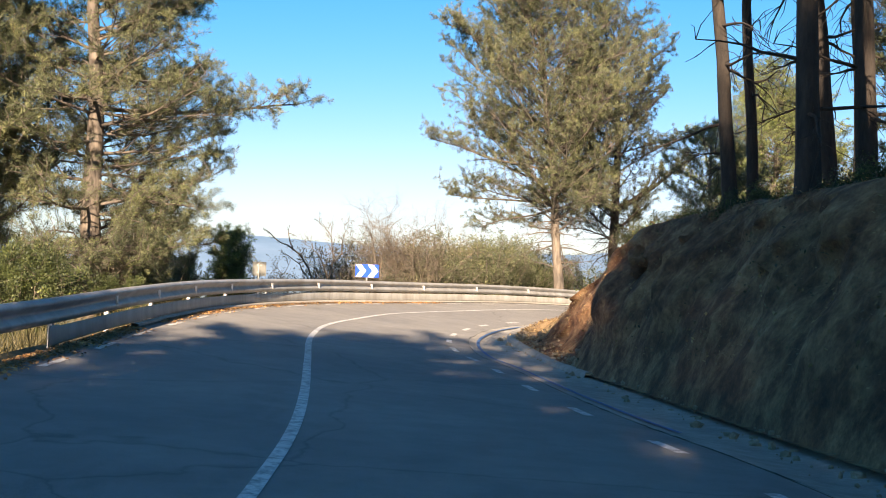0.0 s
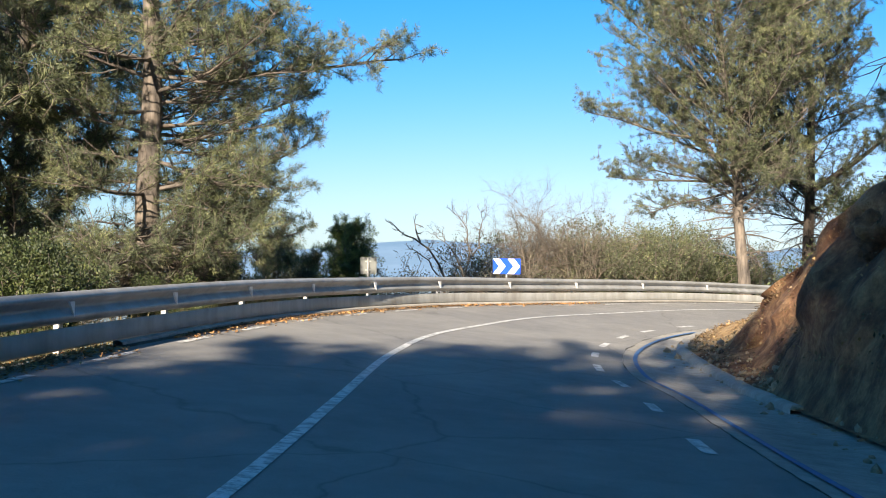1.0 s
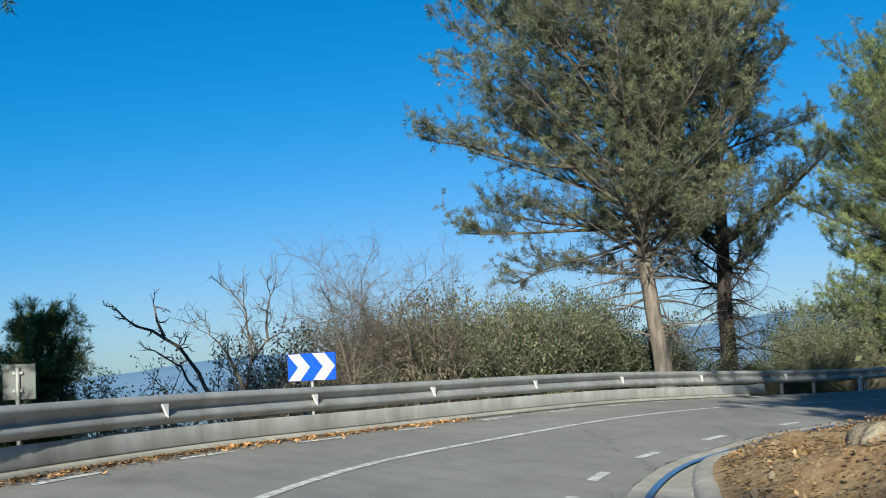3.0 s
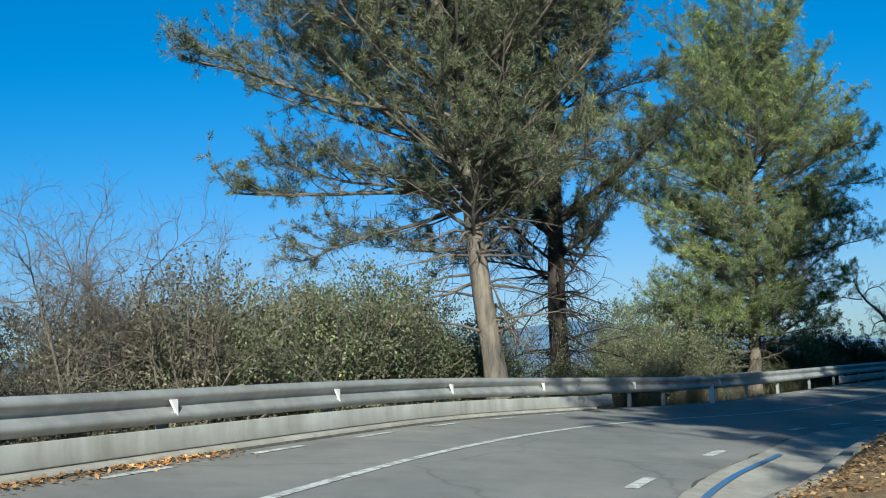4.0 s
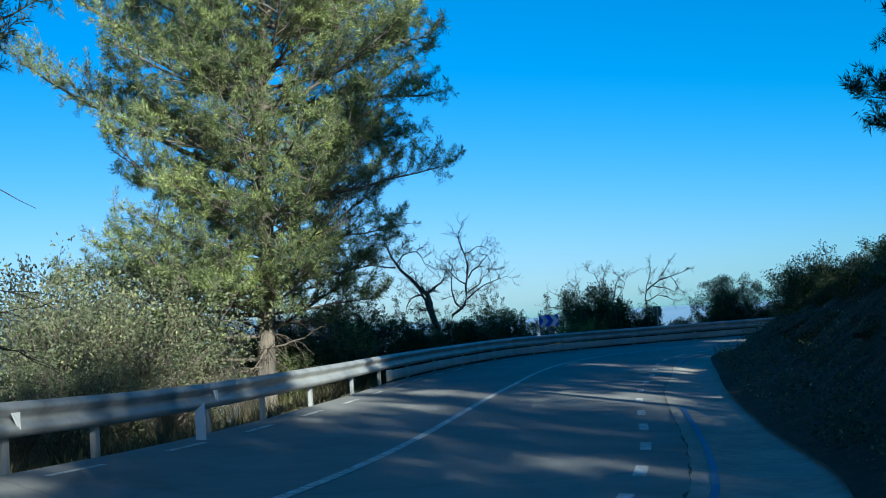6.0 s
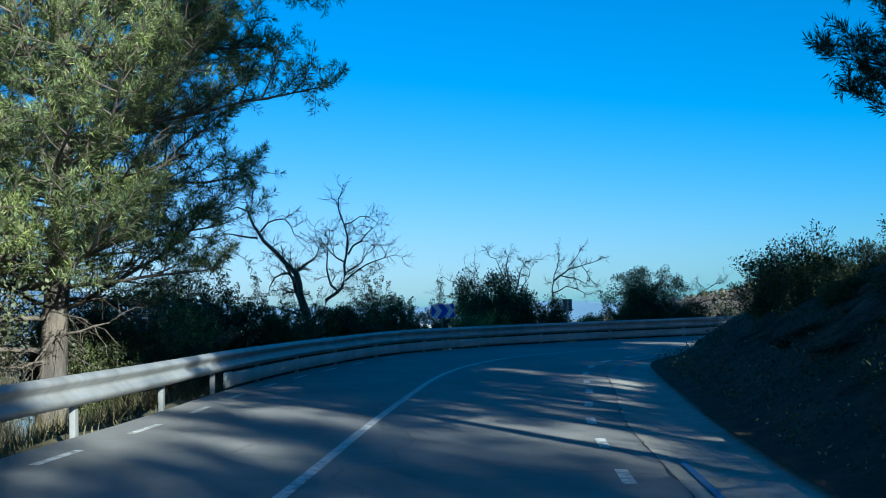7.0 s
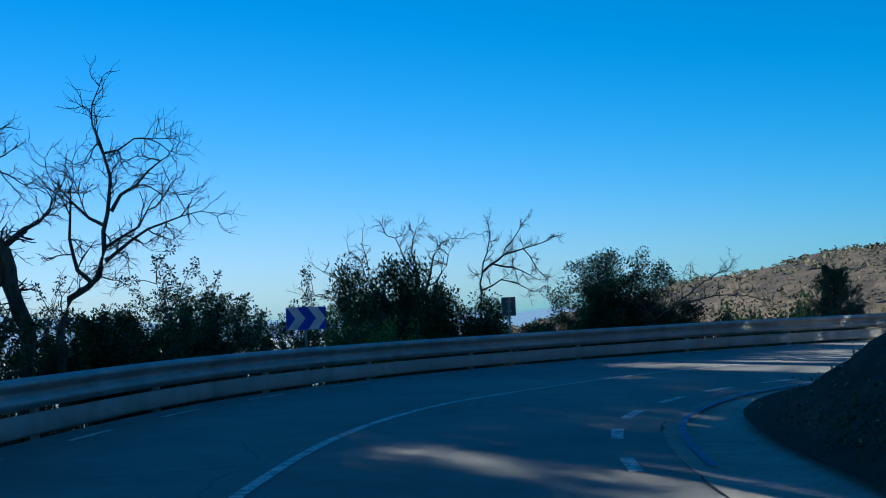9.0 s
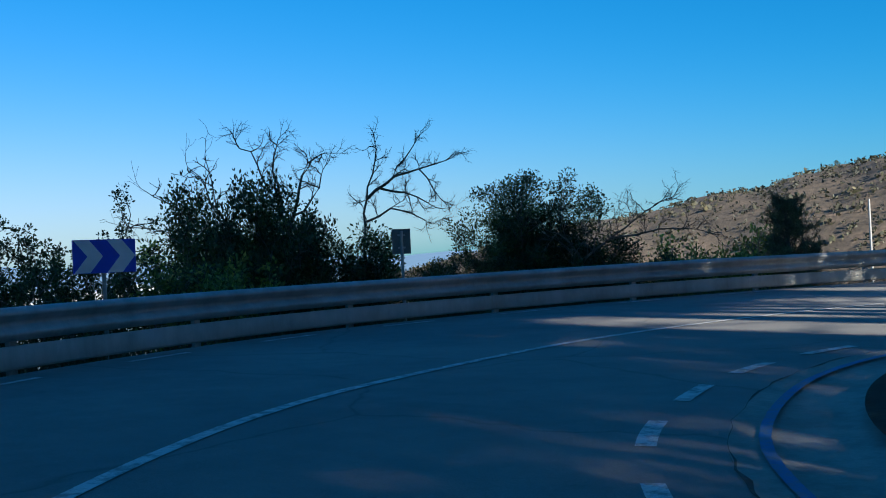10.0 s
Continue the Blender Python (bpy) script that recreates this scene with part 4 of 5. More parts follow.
scatter(shrub("shrub", "half-bare brownish shrub with upright twigs", 3.4, 1.8, R2, (TWIG, GREYLEAF), stems=36, leaf=0.055, per=8, puff_r=0.15, open_top=0.3, group="roadside shrubs"), [(-0.6, 43.0, 2.1), (-1.4, 44.6, 2.1), (-3.6, 45.0, 1.9), (-0.9, 46.6, 2.5), (0.9, 47.8, 2.0), (-4.2, 42.0, 1.2), (-2.4, 40.9, 0.9), (-6.4, 40.5, 1.0), (22.5, 68.4, 1.5), (20.6, 67.2, 0.9), (12.2, 59.9, 0.9), (14.2, 60.2, 0.3), (16.0, 63.5, 1.4), (18.6, 64.6, 1.3), (19.8, 65.9, 1.3), (12.6, 56.8, -0.2), (14.9, 58.6, -0.2), (9.0, 52.0, 0.0)], R2)
scatter(shrub("shrub", "dense dark evergreen shrub behind the guard rail", 2.2, 1.7, R2, (TWIG, DARKLEAF), stems=26, leaf=0.05, per=54, puff_r=0.17, group="dark shrubs"), [(37.5, 73.5, 1.8), (38.7, 74.0, 1.0), (39.2, 73.6, 0.85), (28.0, 69.4, 0.6), (41.4, 72.6, 0.1), (45.8, 71.6, 0.5), (-7.2, 20.6, 0.9), (-7.9, 22.2, 0.7), (-6.6, 23.9, 0.3), (-7.6, 28.8, 0.6), (8.3, 53.5, 0.2), (3.6, 48.8, 1.2), (18.2, 63.4, 0.6), (24.4, 66.9, 0.4), (35.9, 72.6, 0.2)], R2, 0.2)
scatter(shrub("shrub", "tall rounded dark evergreen bush behind the rail", 3.4, 0.75, R2, (TWIG, DARKLEAF), stems=28, leaf=0.048, per=90, puff_r=0.19, group="dark shrubs"), [(44.0, 72.2, 1.8), (42.9, 72.9, 0.1)], R2, 0.2)
scatter(shrub("shrub", "upright shrub with bottlebrush shoots", 2.4, 1.3, R2, (TWIG, DARKLEAF), stems=16, leaf=0.042, per=40, puff_r=0.085, group="dark shrubs"), [(22.8, 68.1, 1.9), (24.1, 68.8, 1.7), (24.6, 68.2, 1.4), (29.1, 70.1, 1.45), (30.1, 71.4, 1.4), (30.9, 71.8, 1.1), (34.2, 72.9, 1.4), (32.3, 72.3, 1.4), (21.0, 66.6, 1.0), (26.8, 69.6, 1.0), (19.1, 65.2, 0.7), (23.5, 68.6, 1.9), (20.6, 66.0, 1.2)], R2, 0.2)
scatter(shrub("shrub", "small yellow-green shrub beside the rail", 1.6, 1.2, R2, (TWIG, YELLOWISH), stems=10, leaf=0.07, per=20, puff_r=0.16, group="roadside shrubs"), [(4.15, 23.0, 1.6), (34.4, 71.2, 0.5), (47.5, 70.6, 0.4), (49.5, 70.4, 0.5), (51.5, 71, 0.7)], R2)
scatter(shrub("shrub", "dark rounded shrub on top of the bank", 1.7, 1.5, R2, (TWIG, DARKLEAF), stems=22, leaf=0.05, per=36, puff_r=0.15, group="shrubs on the bank"), [(x + 1.5, y - 1.5, gz(x + 1.5, y - 1.5) + h) for x, y, h in ((27.2, 58.0, 0.9), (25.4, 56.2, 1.1), (23.4, 54.2, 0.9), (21.4, 52.2, 1.0), (19.4, 50.0, 0.9), (17.4, 47.9, 1.0), (28.0, 57.6, 1.2), (27.4, 56.0, 1.2), (26.1, 54.9, 1.4), (28.9, 58.2, 0.6), (24.6, 53.4, 1.3), (22.8, 51.6, 1.1), (20.4, 49.2, 1.4), (18.2, 46.8, 1.2), (16.4, 44.9, 0.8), (26.8, 55.6, 1.0), (23.7, 52.4, 1.0), (21.6, 50.4, 0.7), (14.4, 43.0, 0.7))] + [(4.2, 22.3, 2.1), (4.7, 21.2, 2.25), (4.4, 20.0, 2.2), (5.0, 17.6, 2.5), (28.3, 56.0, 1.7), (27.5, 54.9, 1.9), (5.7, 29.3, 2.0), (5.2, 27.0, 2.3), (5.3, 13.2, 2.5), (5.6, 11.5, 2.5), (6.0, 15.0, 2.6)], R2, 0.0)

# smaller pines behind the big ones, and young conifers on the slope
for k, (x, y, s) in enumerate(((-12.4, 20.6, 0.85), (-16, 29, 0.9), (7.7, 33.6, 0.55))):
    copy_thing(LOW_PINE, pose(x, y, gz(x, y) - 0.1, 0, 0, 60 + 75 * k) @ Matrix.Scale(s, 4))
YOUNG = pine("young_pine", (-11.0, 43.6, gz(-11.0, 43.6)), (0.1, 0.05, 4.2), 0.07, np.random.default_rng(61), clear=0.05, spread=1.5, limbs=44, rise=0.6, form=(1.0, 0.85, 0.52, 0.28, 0.1), mats=(BARK, OLIVE), puff=(0.12, 30, 0.013, 0.09), dead=0, gaps=-0.6, label="young bushy conifer on the slope behind the rail", group="young conifers")
for x, y, top in ((51.2, 69.7, 1.25), (-13.5, 46.0, 1.0), (-9.6, 43.2, 0.9)):
    z = gz(x, y)
    k = (top - z) / 4.4
    copy_thing(YOUNG, pose(x, y, z, 0, 0, x * 50) @ Matrix.Diagonal((min(k, 0.9), min(k, 0.9), k, 1)))
YOUNG.matrix_world = YOUNG.matrix_world @ Matrix.Diagonal((1.2, 1.2, (1.45 - gz(-11.0, 43.6)) / 4.4, 1))
pine("young_pine", (-6.97, 37.4, gz(-6.97, 37.4)), (0.1, 0.05, 1.45 - gz(-6.97, 37.4)), 0.08, np.random.default_rng(62), clear=0.05, spread=0.72, limbs=40, rise=0.9, form=(1.0, 0.95, 0.8, 0.55, 0.25), mats=(BARK, PINE_BRIGHT), puff=(0.13, 34, 0.013, 0.10), dead=0, gaps=-0.6, label="young dark green pine behind the small sign", group="young conifers")
# bare trees
def bare(label, x, y, z0, turn, limbs, seed, twig=0.55, gens=3):
    """A leafless tree whose limbs are given as (sideways, up) from a point z0 high, in the plane that faces the road."""
    rng = np.random.default_rng(seed)
    ground = gz(x, y)
    rise = z0 - ground
    lines = []
    for k, (pts, r0, r1) in enumerate(limbs):
        deep = rng.uniform(-0.35, 0.35) if k else 0.0
        n = len(pts)
        pts = [(a, deep * i / n + (rng.normal() * 0.06 if i else 0), rise + b) for i, (a, b) in enumerate(pts)]
        if k == 0:
            pts = [(pts[0][0], 0, -0.3), (pts[0][0], 0, rise * 0.5)] + pts
        lines.append((pts, r0, r1))
    return bare_tree("bare_tree", label, lines, rng, twig, gens, (x, y, ground), turn=turn)


bare("leafless crooked dead tree in silhouette", 26.54, 68.94, 0.42, -42, [
    ([(0, 0), (-0.14, 0.58), (-0.22, 1.08), (-0.49, 1.37), (-0.65, 1.58), (-1.0, 1.9), (-1.22, 2.2), (-1.37, 2.55), (-1.5, 2.8), (-1.33, 3.1), (-1.37, 3.3)], 0.13, 0.018),
    ([(-1.22, 2.05), (-1.58, 2.09), (-2.0, 2.2), (-2.27, 2.16)], 0.03, 0.012), ([(-1.5, 2.8), (-1.8, 2.88), (-2.1, 2.73)], 0.024, 0.01),
    ([(-1.15, 2.23), (-0.94, 2.45), (-0.58, 2.52), (-0.32, 2.3), (-0.32, 2.0)], 0.026, 0.01), ([(-0.22, 1.2), (0.07, 1.4), (0.36, 1.44)], 0.05, 0.02),
    ([(-0.36, 1.12), (-0.72, 1.08), (-0.94, 0.8), (-0.94, 0.58)], 0.035, 0.014), ([(-0.1, 0.0), (-0.5, 0.18), (-0.94, 0.29)], 0.045, 0.02), ([(0.03, 0.0), (-0.2, 0.5), (-0.3, 1.0)], 0.09, 0.05)], 5, 0.5)
bare("leafless tree with a dense crown of curling twigs", 27.05, 68.95, 0.42, -42, [
    ([(0, 0), (0.14, 0.43), (0.43, 0.61), (0.58, 0.86), (0.61, 1.37), (0.68, 1.87), (0.58, 2.37), (0.47, 2.8)], 0.075, 0.014),
    ([(0.58, 0.86), (1.0, 1.22), (1.5, 1.44), (1.87, 1.5)], 0.03, 0.01), ([(0.65, 1.58), (1.0, 1.94), (1.37, 2.3), (1.44, 2.45)], 0.03, 0.01), ([(0.61, 1.37), (0.29, 1.58), (0.0, 1.94)], 0.028, 0.01),
    ([(0.58, 2.37), (0.94, 2.52), (1.08, 2.66)], 0.02, 0.01), ([(0.43, 0.61), (0.2, 0.86), (0.14, 1.37), (0.2, 1.87)], 0.035, 0.012), ([(0.6, 1.1), (0.95, 1.3), (1.2, 1.75)], 0.025, 0.01)], 6, 0.55)
bare("pale leafless tree with arching limbs", 40.55, 73.7, 0.5, -51, [
    ([(0, 0), (0.05, 0.98), (0.16, 1.3), (0.27, 1.9)], 0.05, 0.012), ([(0.05, 0.92), (0.54, 1.3), (1.09, 1.47), (1.74, 1.63)], 0.035, 0.01),
    ([(0.54, 1.3), (0.87, 1.74), (1.0, 1.9)], 0.022, 0.01), ([(0.3, 1.1), (0.9, 1.0), (1.4, 0.7)], 0.025, 0.01), ([(0.05, 0.5), (0.6, 0.75), (1.2, 0.45)], 0.025, 0.01), ([(1.09, 1.47), (1.3, 1.2), (1.5, 0.9)], 0.016, 0.008)], 8, 0.36)
bare("thin leafless tree rising behind a dark bush", 38.3, 73.4, 0.85, -51, [
    ([(0, 0), (-0.15, 0.4), (-0.4, 0.9), (-0.6, 1.4), (-0.9, 1.5)], 0.045, 0.01), ([(0, 0), (0.15, 0.5), (0.3, 1.1), (0.7, 1.45)], 0.04, 0.01), ([(-0.1, 0.3), (-0.2, 1.0), (-0.1, 1.55)], 0.03, 0.01), ([(0.05, 0.2), (0.5, 0.6), (0.6, 1.0)], 0.025, 0.01)], 9, 0.36)
bare("spray of long pale bare twigs beside a dark bush", 37.2, 73.7, 0.4, -51, [
    ([(0, 0), (-0.7, 0.8), (-1.35, 1.2)], 0.022, 0.007), ([(0, 0), (-0.5, 1.4), (-0.8, 1.75)], 0.022, 0.007), ([(0, 0), (-1.0, 0.5), (-1.85, 0.65)], 0.02, 0.007), ([(0, 0), (-0.3, 1.4), (-0.35, 1.9)], 0.02, 0.007), ([(0, 0), (-0.9, 0.3), (-1.4, 0.2)], 0.02, 0.007)], 10, 0.45, 2)
bare("fallen leaning dead branch with drooping twigs", 44.0, 71.0, 0.0, -51, [
    ([(0, 0), (0.55, 0.45), (1.1, 0.85), (1.7, 1.25)], 0.04, 0.01), ([(0.55, 0.45), (1.0, 0.55), (2.2, 0.6), (2.7, 0.35)], 0.025, 0.008), ([(0, 0.1), (-0.3, 0.5), (-0.5, 0.6)], 0.02, 0.008), ([(0.2, 0.2), (0.3, 0.6), (0.6, 0.9)], 0.02, 0.008)], 13, 0.5)
bare("leaning dead trunk with few branches", -4.15, 37.3, 0.3, 4, [
    ([(0, 0), (-0.2, 0.41), (-0.46, 0.77), (-0.72, 1.0), (-1.03, 1.15), (-1.33, 1.36), (-1.5, 1.5)], 0.055, 0.015), ([(-0.72, 1.0), (-0.82, 1.28), (-0.95, 1.6)], 0.03, 0.012), ([(-0.2, 0.1), (-0.5, 0.5), (-0.82, 0.8)], 0.025, 0.01), ([(-0.46, 0.77), (-0.42, 1.0)], 0.015, 0.008)], 14, 0.22, 2)
bare("small leafless tree with curved limbs", -3.75, 38.3, 0.3, 4, [
    ([(0, 0), (0.1, 0.6), (0.05, 1.1), (0, 1.5), (-0.08, 1.65)], 0.045, 0.012), ([(0, 0), (-0.2, 0.5), (-0.4, 0.87), (-0.67, 1.08)], 0.035, 0.01), ([(0.1, 0.5), (0.3, 0.8), (0.5, 0.95), (0.67, 1.03)], 0.03, 0.01), ([(0.36, 0.87), (0.36, 1.18), (0.5, 1.75)], 0.025, 0.01)], 15, 0.42)
THIN = bare_tree("bare_tree", "thin pale leafless tree", [([(0, 0, -0.3), (0.05, 0, 1.2), (0.1, 0, 2.0)], 0.05, 0.03), ([(0.1, 0, 2.0), (-0.3, 0, 2.9), (-0.6, 0, 3.7)], 0.03, 0.012), ([(0.1, 0, 2.0), (0.4, 0.1, 3.0), (0.8, 0.1, 3.7)], 0.03, 0.012), ([(0.05, 0, 1.4), (0.9, 0.1, 2.3), (1.7, 0.1, 2.6)], 0.025, 0.01)], np.random.default_rng(8), 1.0, 4, (-1.8, 43.6, gz(-1.8, 43.6)), turn=-50)
for x, y, top, turn in ((-2.4, 42.6, 2.3, 60), (-2.6, 45.3, 2.2, 100), (0.0, 47.0, 2.3, 310)):
    z = gz(x, y)
    s = (top - z) / 4.1
    copy_thing(THIN, pose(x, y, z, 0, 0, turn) @ Matrix.Diagonal((min(s, 1.1), min(s, 1.1), s, 1)))


# ---- signs ----
def sign_panel(name, centre, width, height, turn, label, chevrons=True, post_x=0.05, back=False):
    """A plate on a post; chevrons are raised a little from the blue."""
    x, y, z = centre
    ground = gz(x, y)
    thing = empty(name, pose(x, y, ground, 0, 0, turn), label, "road sign")
    zc = z - ground
    v, f = box(-width / 2, -0.01, zc - height / 2, width / 2, 0.01, zc + height / 2, 0.004)
    panel = part("panel", v, f, SIGN_BLUE if chevrons else SIGN_BACK, thing, smooth_shade=False)
    if chevrons:
        h, w = height - 0.012, width / 4
        for k in (0, 1):
            x0 = -width / 2 + 0.01 + k * width * 0.52
            pts = [(x0, h / 2), (x0 + w * 0.98, h / 2), (x0 + w * 0.98 + height * 0.42, 0), (x0 + w * 0.98, -h / 2), (x0, -h / 2), (x0 + height * 0.42, 0)]
            front = [(a, -0.0135, zc + b) for a, b in pts]
            rear = [(a, -0.0095, zc + b) for a, b in pts]
            n = len(pts)
            fs = [(0, 5, 2, 1), (5, 4, 3, 2)] + [(i, (i + 1) % n, n + (i + 1) % n, n + i) for i in range(n)]
            part("chevron", front + rear, fs, SIGN_WHITE, panel, "white chevron", False)
    side = -0.035 if back else 0.035
    pv, pf = tube([(post_x, side, -0.4), (post_x, side, zc * 0.5), (post_x, side, zc + height * 0.42)], 0.025, 10)
    post = part("post", pv, pf, STEEL, thing)
    for dz in (-0.25, 0.25):
        v, f = box(post_x - 0.06, min(side, 0) - 0.005, zc + dz * height - 0.015, post_x + 0.06, max(side, 0) + 0.005, zc + dz * height + 0.015, 0.003)
        part("clamp", v, f, STEEL, post, smooth_shade=False)
    return thing


sign_panel("chevron_sign", (-2.33, 35.9, 0.665), 0.8, 0.4, -22, "blue and white double chevron bend sign on a post", post_x=-0.02)
sign_panel("chevron_sign", (32.4, 70.4, 0.46), 0.8, 0.4, -9, "blue and white double chevron bend sign in shade", post_x=0.0)
sign_panel("small_sign", (-4.9, 31.25, 0.62), 0.38, 0.38, -8, "grey back of a square road sign on a post", False, 0.0, True)
sign_panel("small_sign", (38.2, 70.75, 0.54), 0.30, 0.40, -40, "small dark square sign seen from behind", False, 0.0, True)


def marker_post():
    thing = empty("marker_post", pose(10.75, 50.95, float(road_z(np.array([10.75]), np.array([50.95]))[0]), 0, 0, -44), "short white marker post in front of the guard rail", "post")
    v = [(-0.055, -0.02, -0.2), (0.055, -0.02, -0.2), (0.055, 0.02, -0.2), (-0.055, 0.02, -0.2), (-0.055, -0.02, 0.33), (0.055, -0.02, 0.42), (0.055, 0.02, 0.42), (-0.055, 0.02, 0.33)]
    part("board", v, [(0, 3, 2, 1), (4, 5, 6, 7), (0, 1, 5, 4), (1, 2, 6, 5), (2, 3, 7, 6), (3, 0, 4, 7)], SIGN_WHITE, thing, smooth_shade=False)


marker_post()


# ---- distance ----
def build_distance():
    az = np.linspace(-60, 120, 361)
    elev = np.interp(az, [-60, -40, -23, -16, -10, -5, 0, 8, 13, 16.5, 20, 26, 33, 50, 120], [0.4, 0.5, 0.5, 0.9, 1.4, 1.1, 0.9, 1.2, 1.8, 2.2, 1.6, 0.8, 0.3, 0.2, 0.2])
    elev = elev + np.array([noise.fractal((a * 0.25, 0.5, 0), 1, 2, 4) for a in az]) * 0.16
    rows = []
    for a, e in zip(az, elev):
        d = np.array((math.sin(radians(a)), math.cos(radians(a))))
        rows.append([(d[0] * r, d[1] * r, h) for r, h in ((3300, -45), (3700, 4000 * math.tan(radians(e)) * 0.45), (4000, 4000 * math.tan(radians(e))), (4300, -50))])
    v, f = strip_mesh(rows)
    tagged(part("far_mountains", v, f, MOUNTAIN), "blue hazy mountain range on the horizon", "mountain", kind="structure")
    rows = []
    for r in np.geomspace(420, 4600, 24):
        rows.append([(math.sin(radians(a)) * r, math.cos(radians(a)) * r, -40.5) for a in np.linspace(-70, 130, 81)])
    v, f = strip_mesh(rows)
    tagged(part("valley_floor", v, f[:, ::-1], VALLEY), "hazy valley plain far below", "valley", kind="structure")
    rng = np.random.default_rng(3)
    bag = Bag()
    bv = np.array([(x, y, z) for x in (-0.5, 0.5) for y in (-0.5, 0.5) for z in (0, 1)], float)
    bf = np.array([(0, 1, 3, 2), (4, 6, 7, 5), (0, 4, 5, 1), (2, 3, 7, 6), (1, 5, 7, 3)])
    for _ in range(150):
        a, r = radians(rng.choice([rng.normal(15, 5), rng.uniform(-30, 45), rng.normal(36, 4)])), rng.uniform(1500, 3200)
        bag.add(bv * np.array((rng.uniform(8, 35), rng.uniform(8, 20), rng.uniform(4, 11))) + np.array((math.sin(a) * r, math.cos(a) * r, -40.5)), bf)
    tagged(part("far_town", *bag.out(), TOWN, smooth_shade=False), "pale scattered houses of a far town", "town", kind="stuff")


build_distance()


def build_scrub_hill():
    def h(az, r):
        top = np.interp(az, [46, 52, 54, 56, 60, 65, 72, 85, 115], [-6, 0, 2.6, 4.6, 7.5, 11, 17.5, 28, 40])
        return -34 + (top + 34) * np.sin(np.clip((r - 110) / 160, 0, 1) * np.pi / 2) ** 1.3 - np.clip(r - 275, 0, None) * 0.1

    rows = []
    azs = np.linspace(44, 115, 110)
    rs = np.linspace(105, 400, 46)
    for r in rs:
        rows.append([(24 + math.sin(radians(a)) * r, 58 + math.cos(radians(a)) * r, float(h(a, r)) + 1.4 * noise.fractal((a * 0.35, r * 0.04, 3), 1, 2, 4)) for a in azs])
    v, f = strip_mesh(rows)
    tagged(part("scrub_hill", v, f[:, ::-1], SCRUB_HILL), "sunlit brown hillside covered with scrub", "hill", kind="structure")
    rng = np.random.default_rng(12)
    pts, rad = [], []
    grid = np.array(rows)
    for _ in range(12000):
        i, j = rng.integers(2, len(rs) - 12), rng.integers(1, len(azs) - 2)
        p = grid[i, j] + (grid[i + 1, j + 1] - grid[i, j]) * rng.random()
        pts.append(p + np.array((0, 0, 0.3)))
        rad.append(rng.uniform(0.35, 1.0) if rng.random() < 0.95 else rng.uniform(1.0, 1.9))
    c, r = np.array(pts), np.array(rad)
    n = 7
    m = len(c) * n
    a = rng.normal(size=(m, 3)) * np.array((1, 1, 0.75))
    a /= np.linalg.norm(a, axis=1)[:, None]
    base = np.repeat(c, n, 0) + a * np.repeat(r, n)[:, None] * rng.uniform(0.4, 1, m)[:, None]
    s1 = rng.normal(size=(m, 3))
    s1 /= np.linalg.norm(s1, axis=1)[:, None]
    s2 = np.cross(s1, a)
    L = (np.repeat(r, n) * rng.uniform(0.25, 0.5, m))[:, None]
    v = np.stack([base - s1 * L, base + s2 * L * 0.8, base + s1 * L, base - s2 * L * 0.8], 1).reshape(-1, 3)
    tagged(part("hill_scrub", v, np.arange(m * 4).reshape(-1, 4), SCRUB, smooth_shade=False), "low dry scrub bushes dotting the hillside", "scrub", kind="stuff")
    for k in range(9):
        az = 68 + k * 1.1 + rng.uniform(-0.5, 0.5)
        x, y = 24 + math.sin(radians(az)) * 272, 58 + math.cos(radians(az)) * 272
        z = float(h(az, 272))
        copy_thing(LOW_PINE, pose(x, y, z - 0.3, 0, 0, k * 70) @ Matrix.Scale(rng.uniform(0.15, 0.26), 4))


build_scrub_hill()


def lamp_pole():
    x, y = 80.9, 77.8
    z = gz(x, y)
    thing = empty("lamp_pole", pose(x, y, z), "slim pale pole standing beyond the bend", "pole")
    part("shaft", *tube([(0, 0, -0.5), (0, 0, 1.0 - z), (0, 0, 2.1 - z)], [0.09, 0.06, 0.05], 10), STEEL, thing)


lamp_pole()


# ---- loose ground cover ----
def on_bank(s_from, s_to, e_to, n, rng):
    """Random places on the mound, at its surface."""
    out = []
    fs, _ = along(FOOT_LINE[:, 0], FOOT_LINE[:, 1])
    t = np.gradient(FOOT_LINE, axis=0)
    t /= np.linalg.norm(t, axis=1)[:, None]
    idx = np.where((fs > S_START + s_from) & (fs < S_START + s_to))[0]
    base = road_z(FOOT_LINE[:, 0], FOOT_LINE[:, 1])
    for _ in range(n):
        i = rng.choice(idx)
        e = rng.random() ** 1.3 * e_to + 0.15
        p = FOOT_LINE[i] + np.array((t[i, 1], -t[i, 0])) * e
        out.append((p[0], p[1], base[i] + 0.10 + float(bank_profile(np.array([fs[i]]), np.array([e]))[0])))
    return np.array(out)


def litter_object(name, pts, size, mat, label, category, rng, upright=0.25):
    m = len(pts)
    way = rng.normal(size=(m, 3)) * np.array((1, 1, upright))
    way /= np.linalg.norm(way, axis=1)[:, None]
    side = np.cross(way, rng.normal(size=(m, 3)) * 0.35 + np.array((0, 0, 1)))
    side /= np.linalg.norm(side, axis=1)[:, None]
    L = (size * rng.uniform(0.5, 1.5, m))[:, None]
    v = np.stack([pts - way * L * 0.5, pts + side * L * 0.3, pts + way * L * 0.5, pts - side * L * 0.3], 1)
    ob = part(name, v.reshape(-1, 3), np.arange(m * 4).reshape(-1, 4), mat, smooth_shade=False)
    return tagged(ob, label, category, kind="stuff")


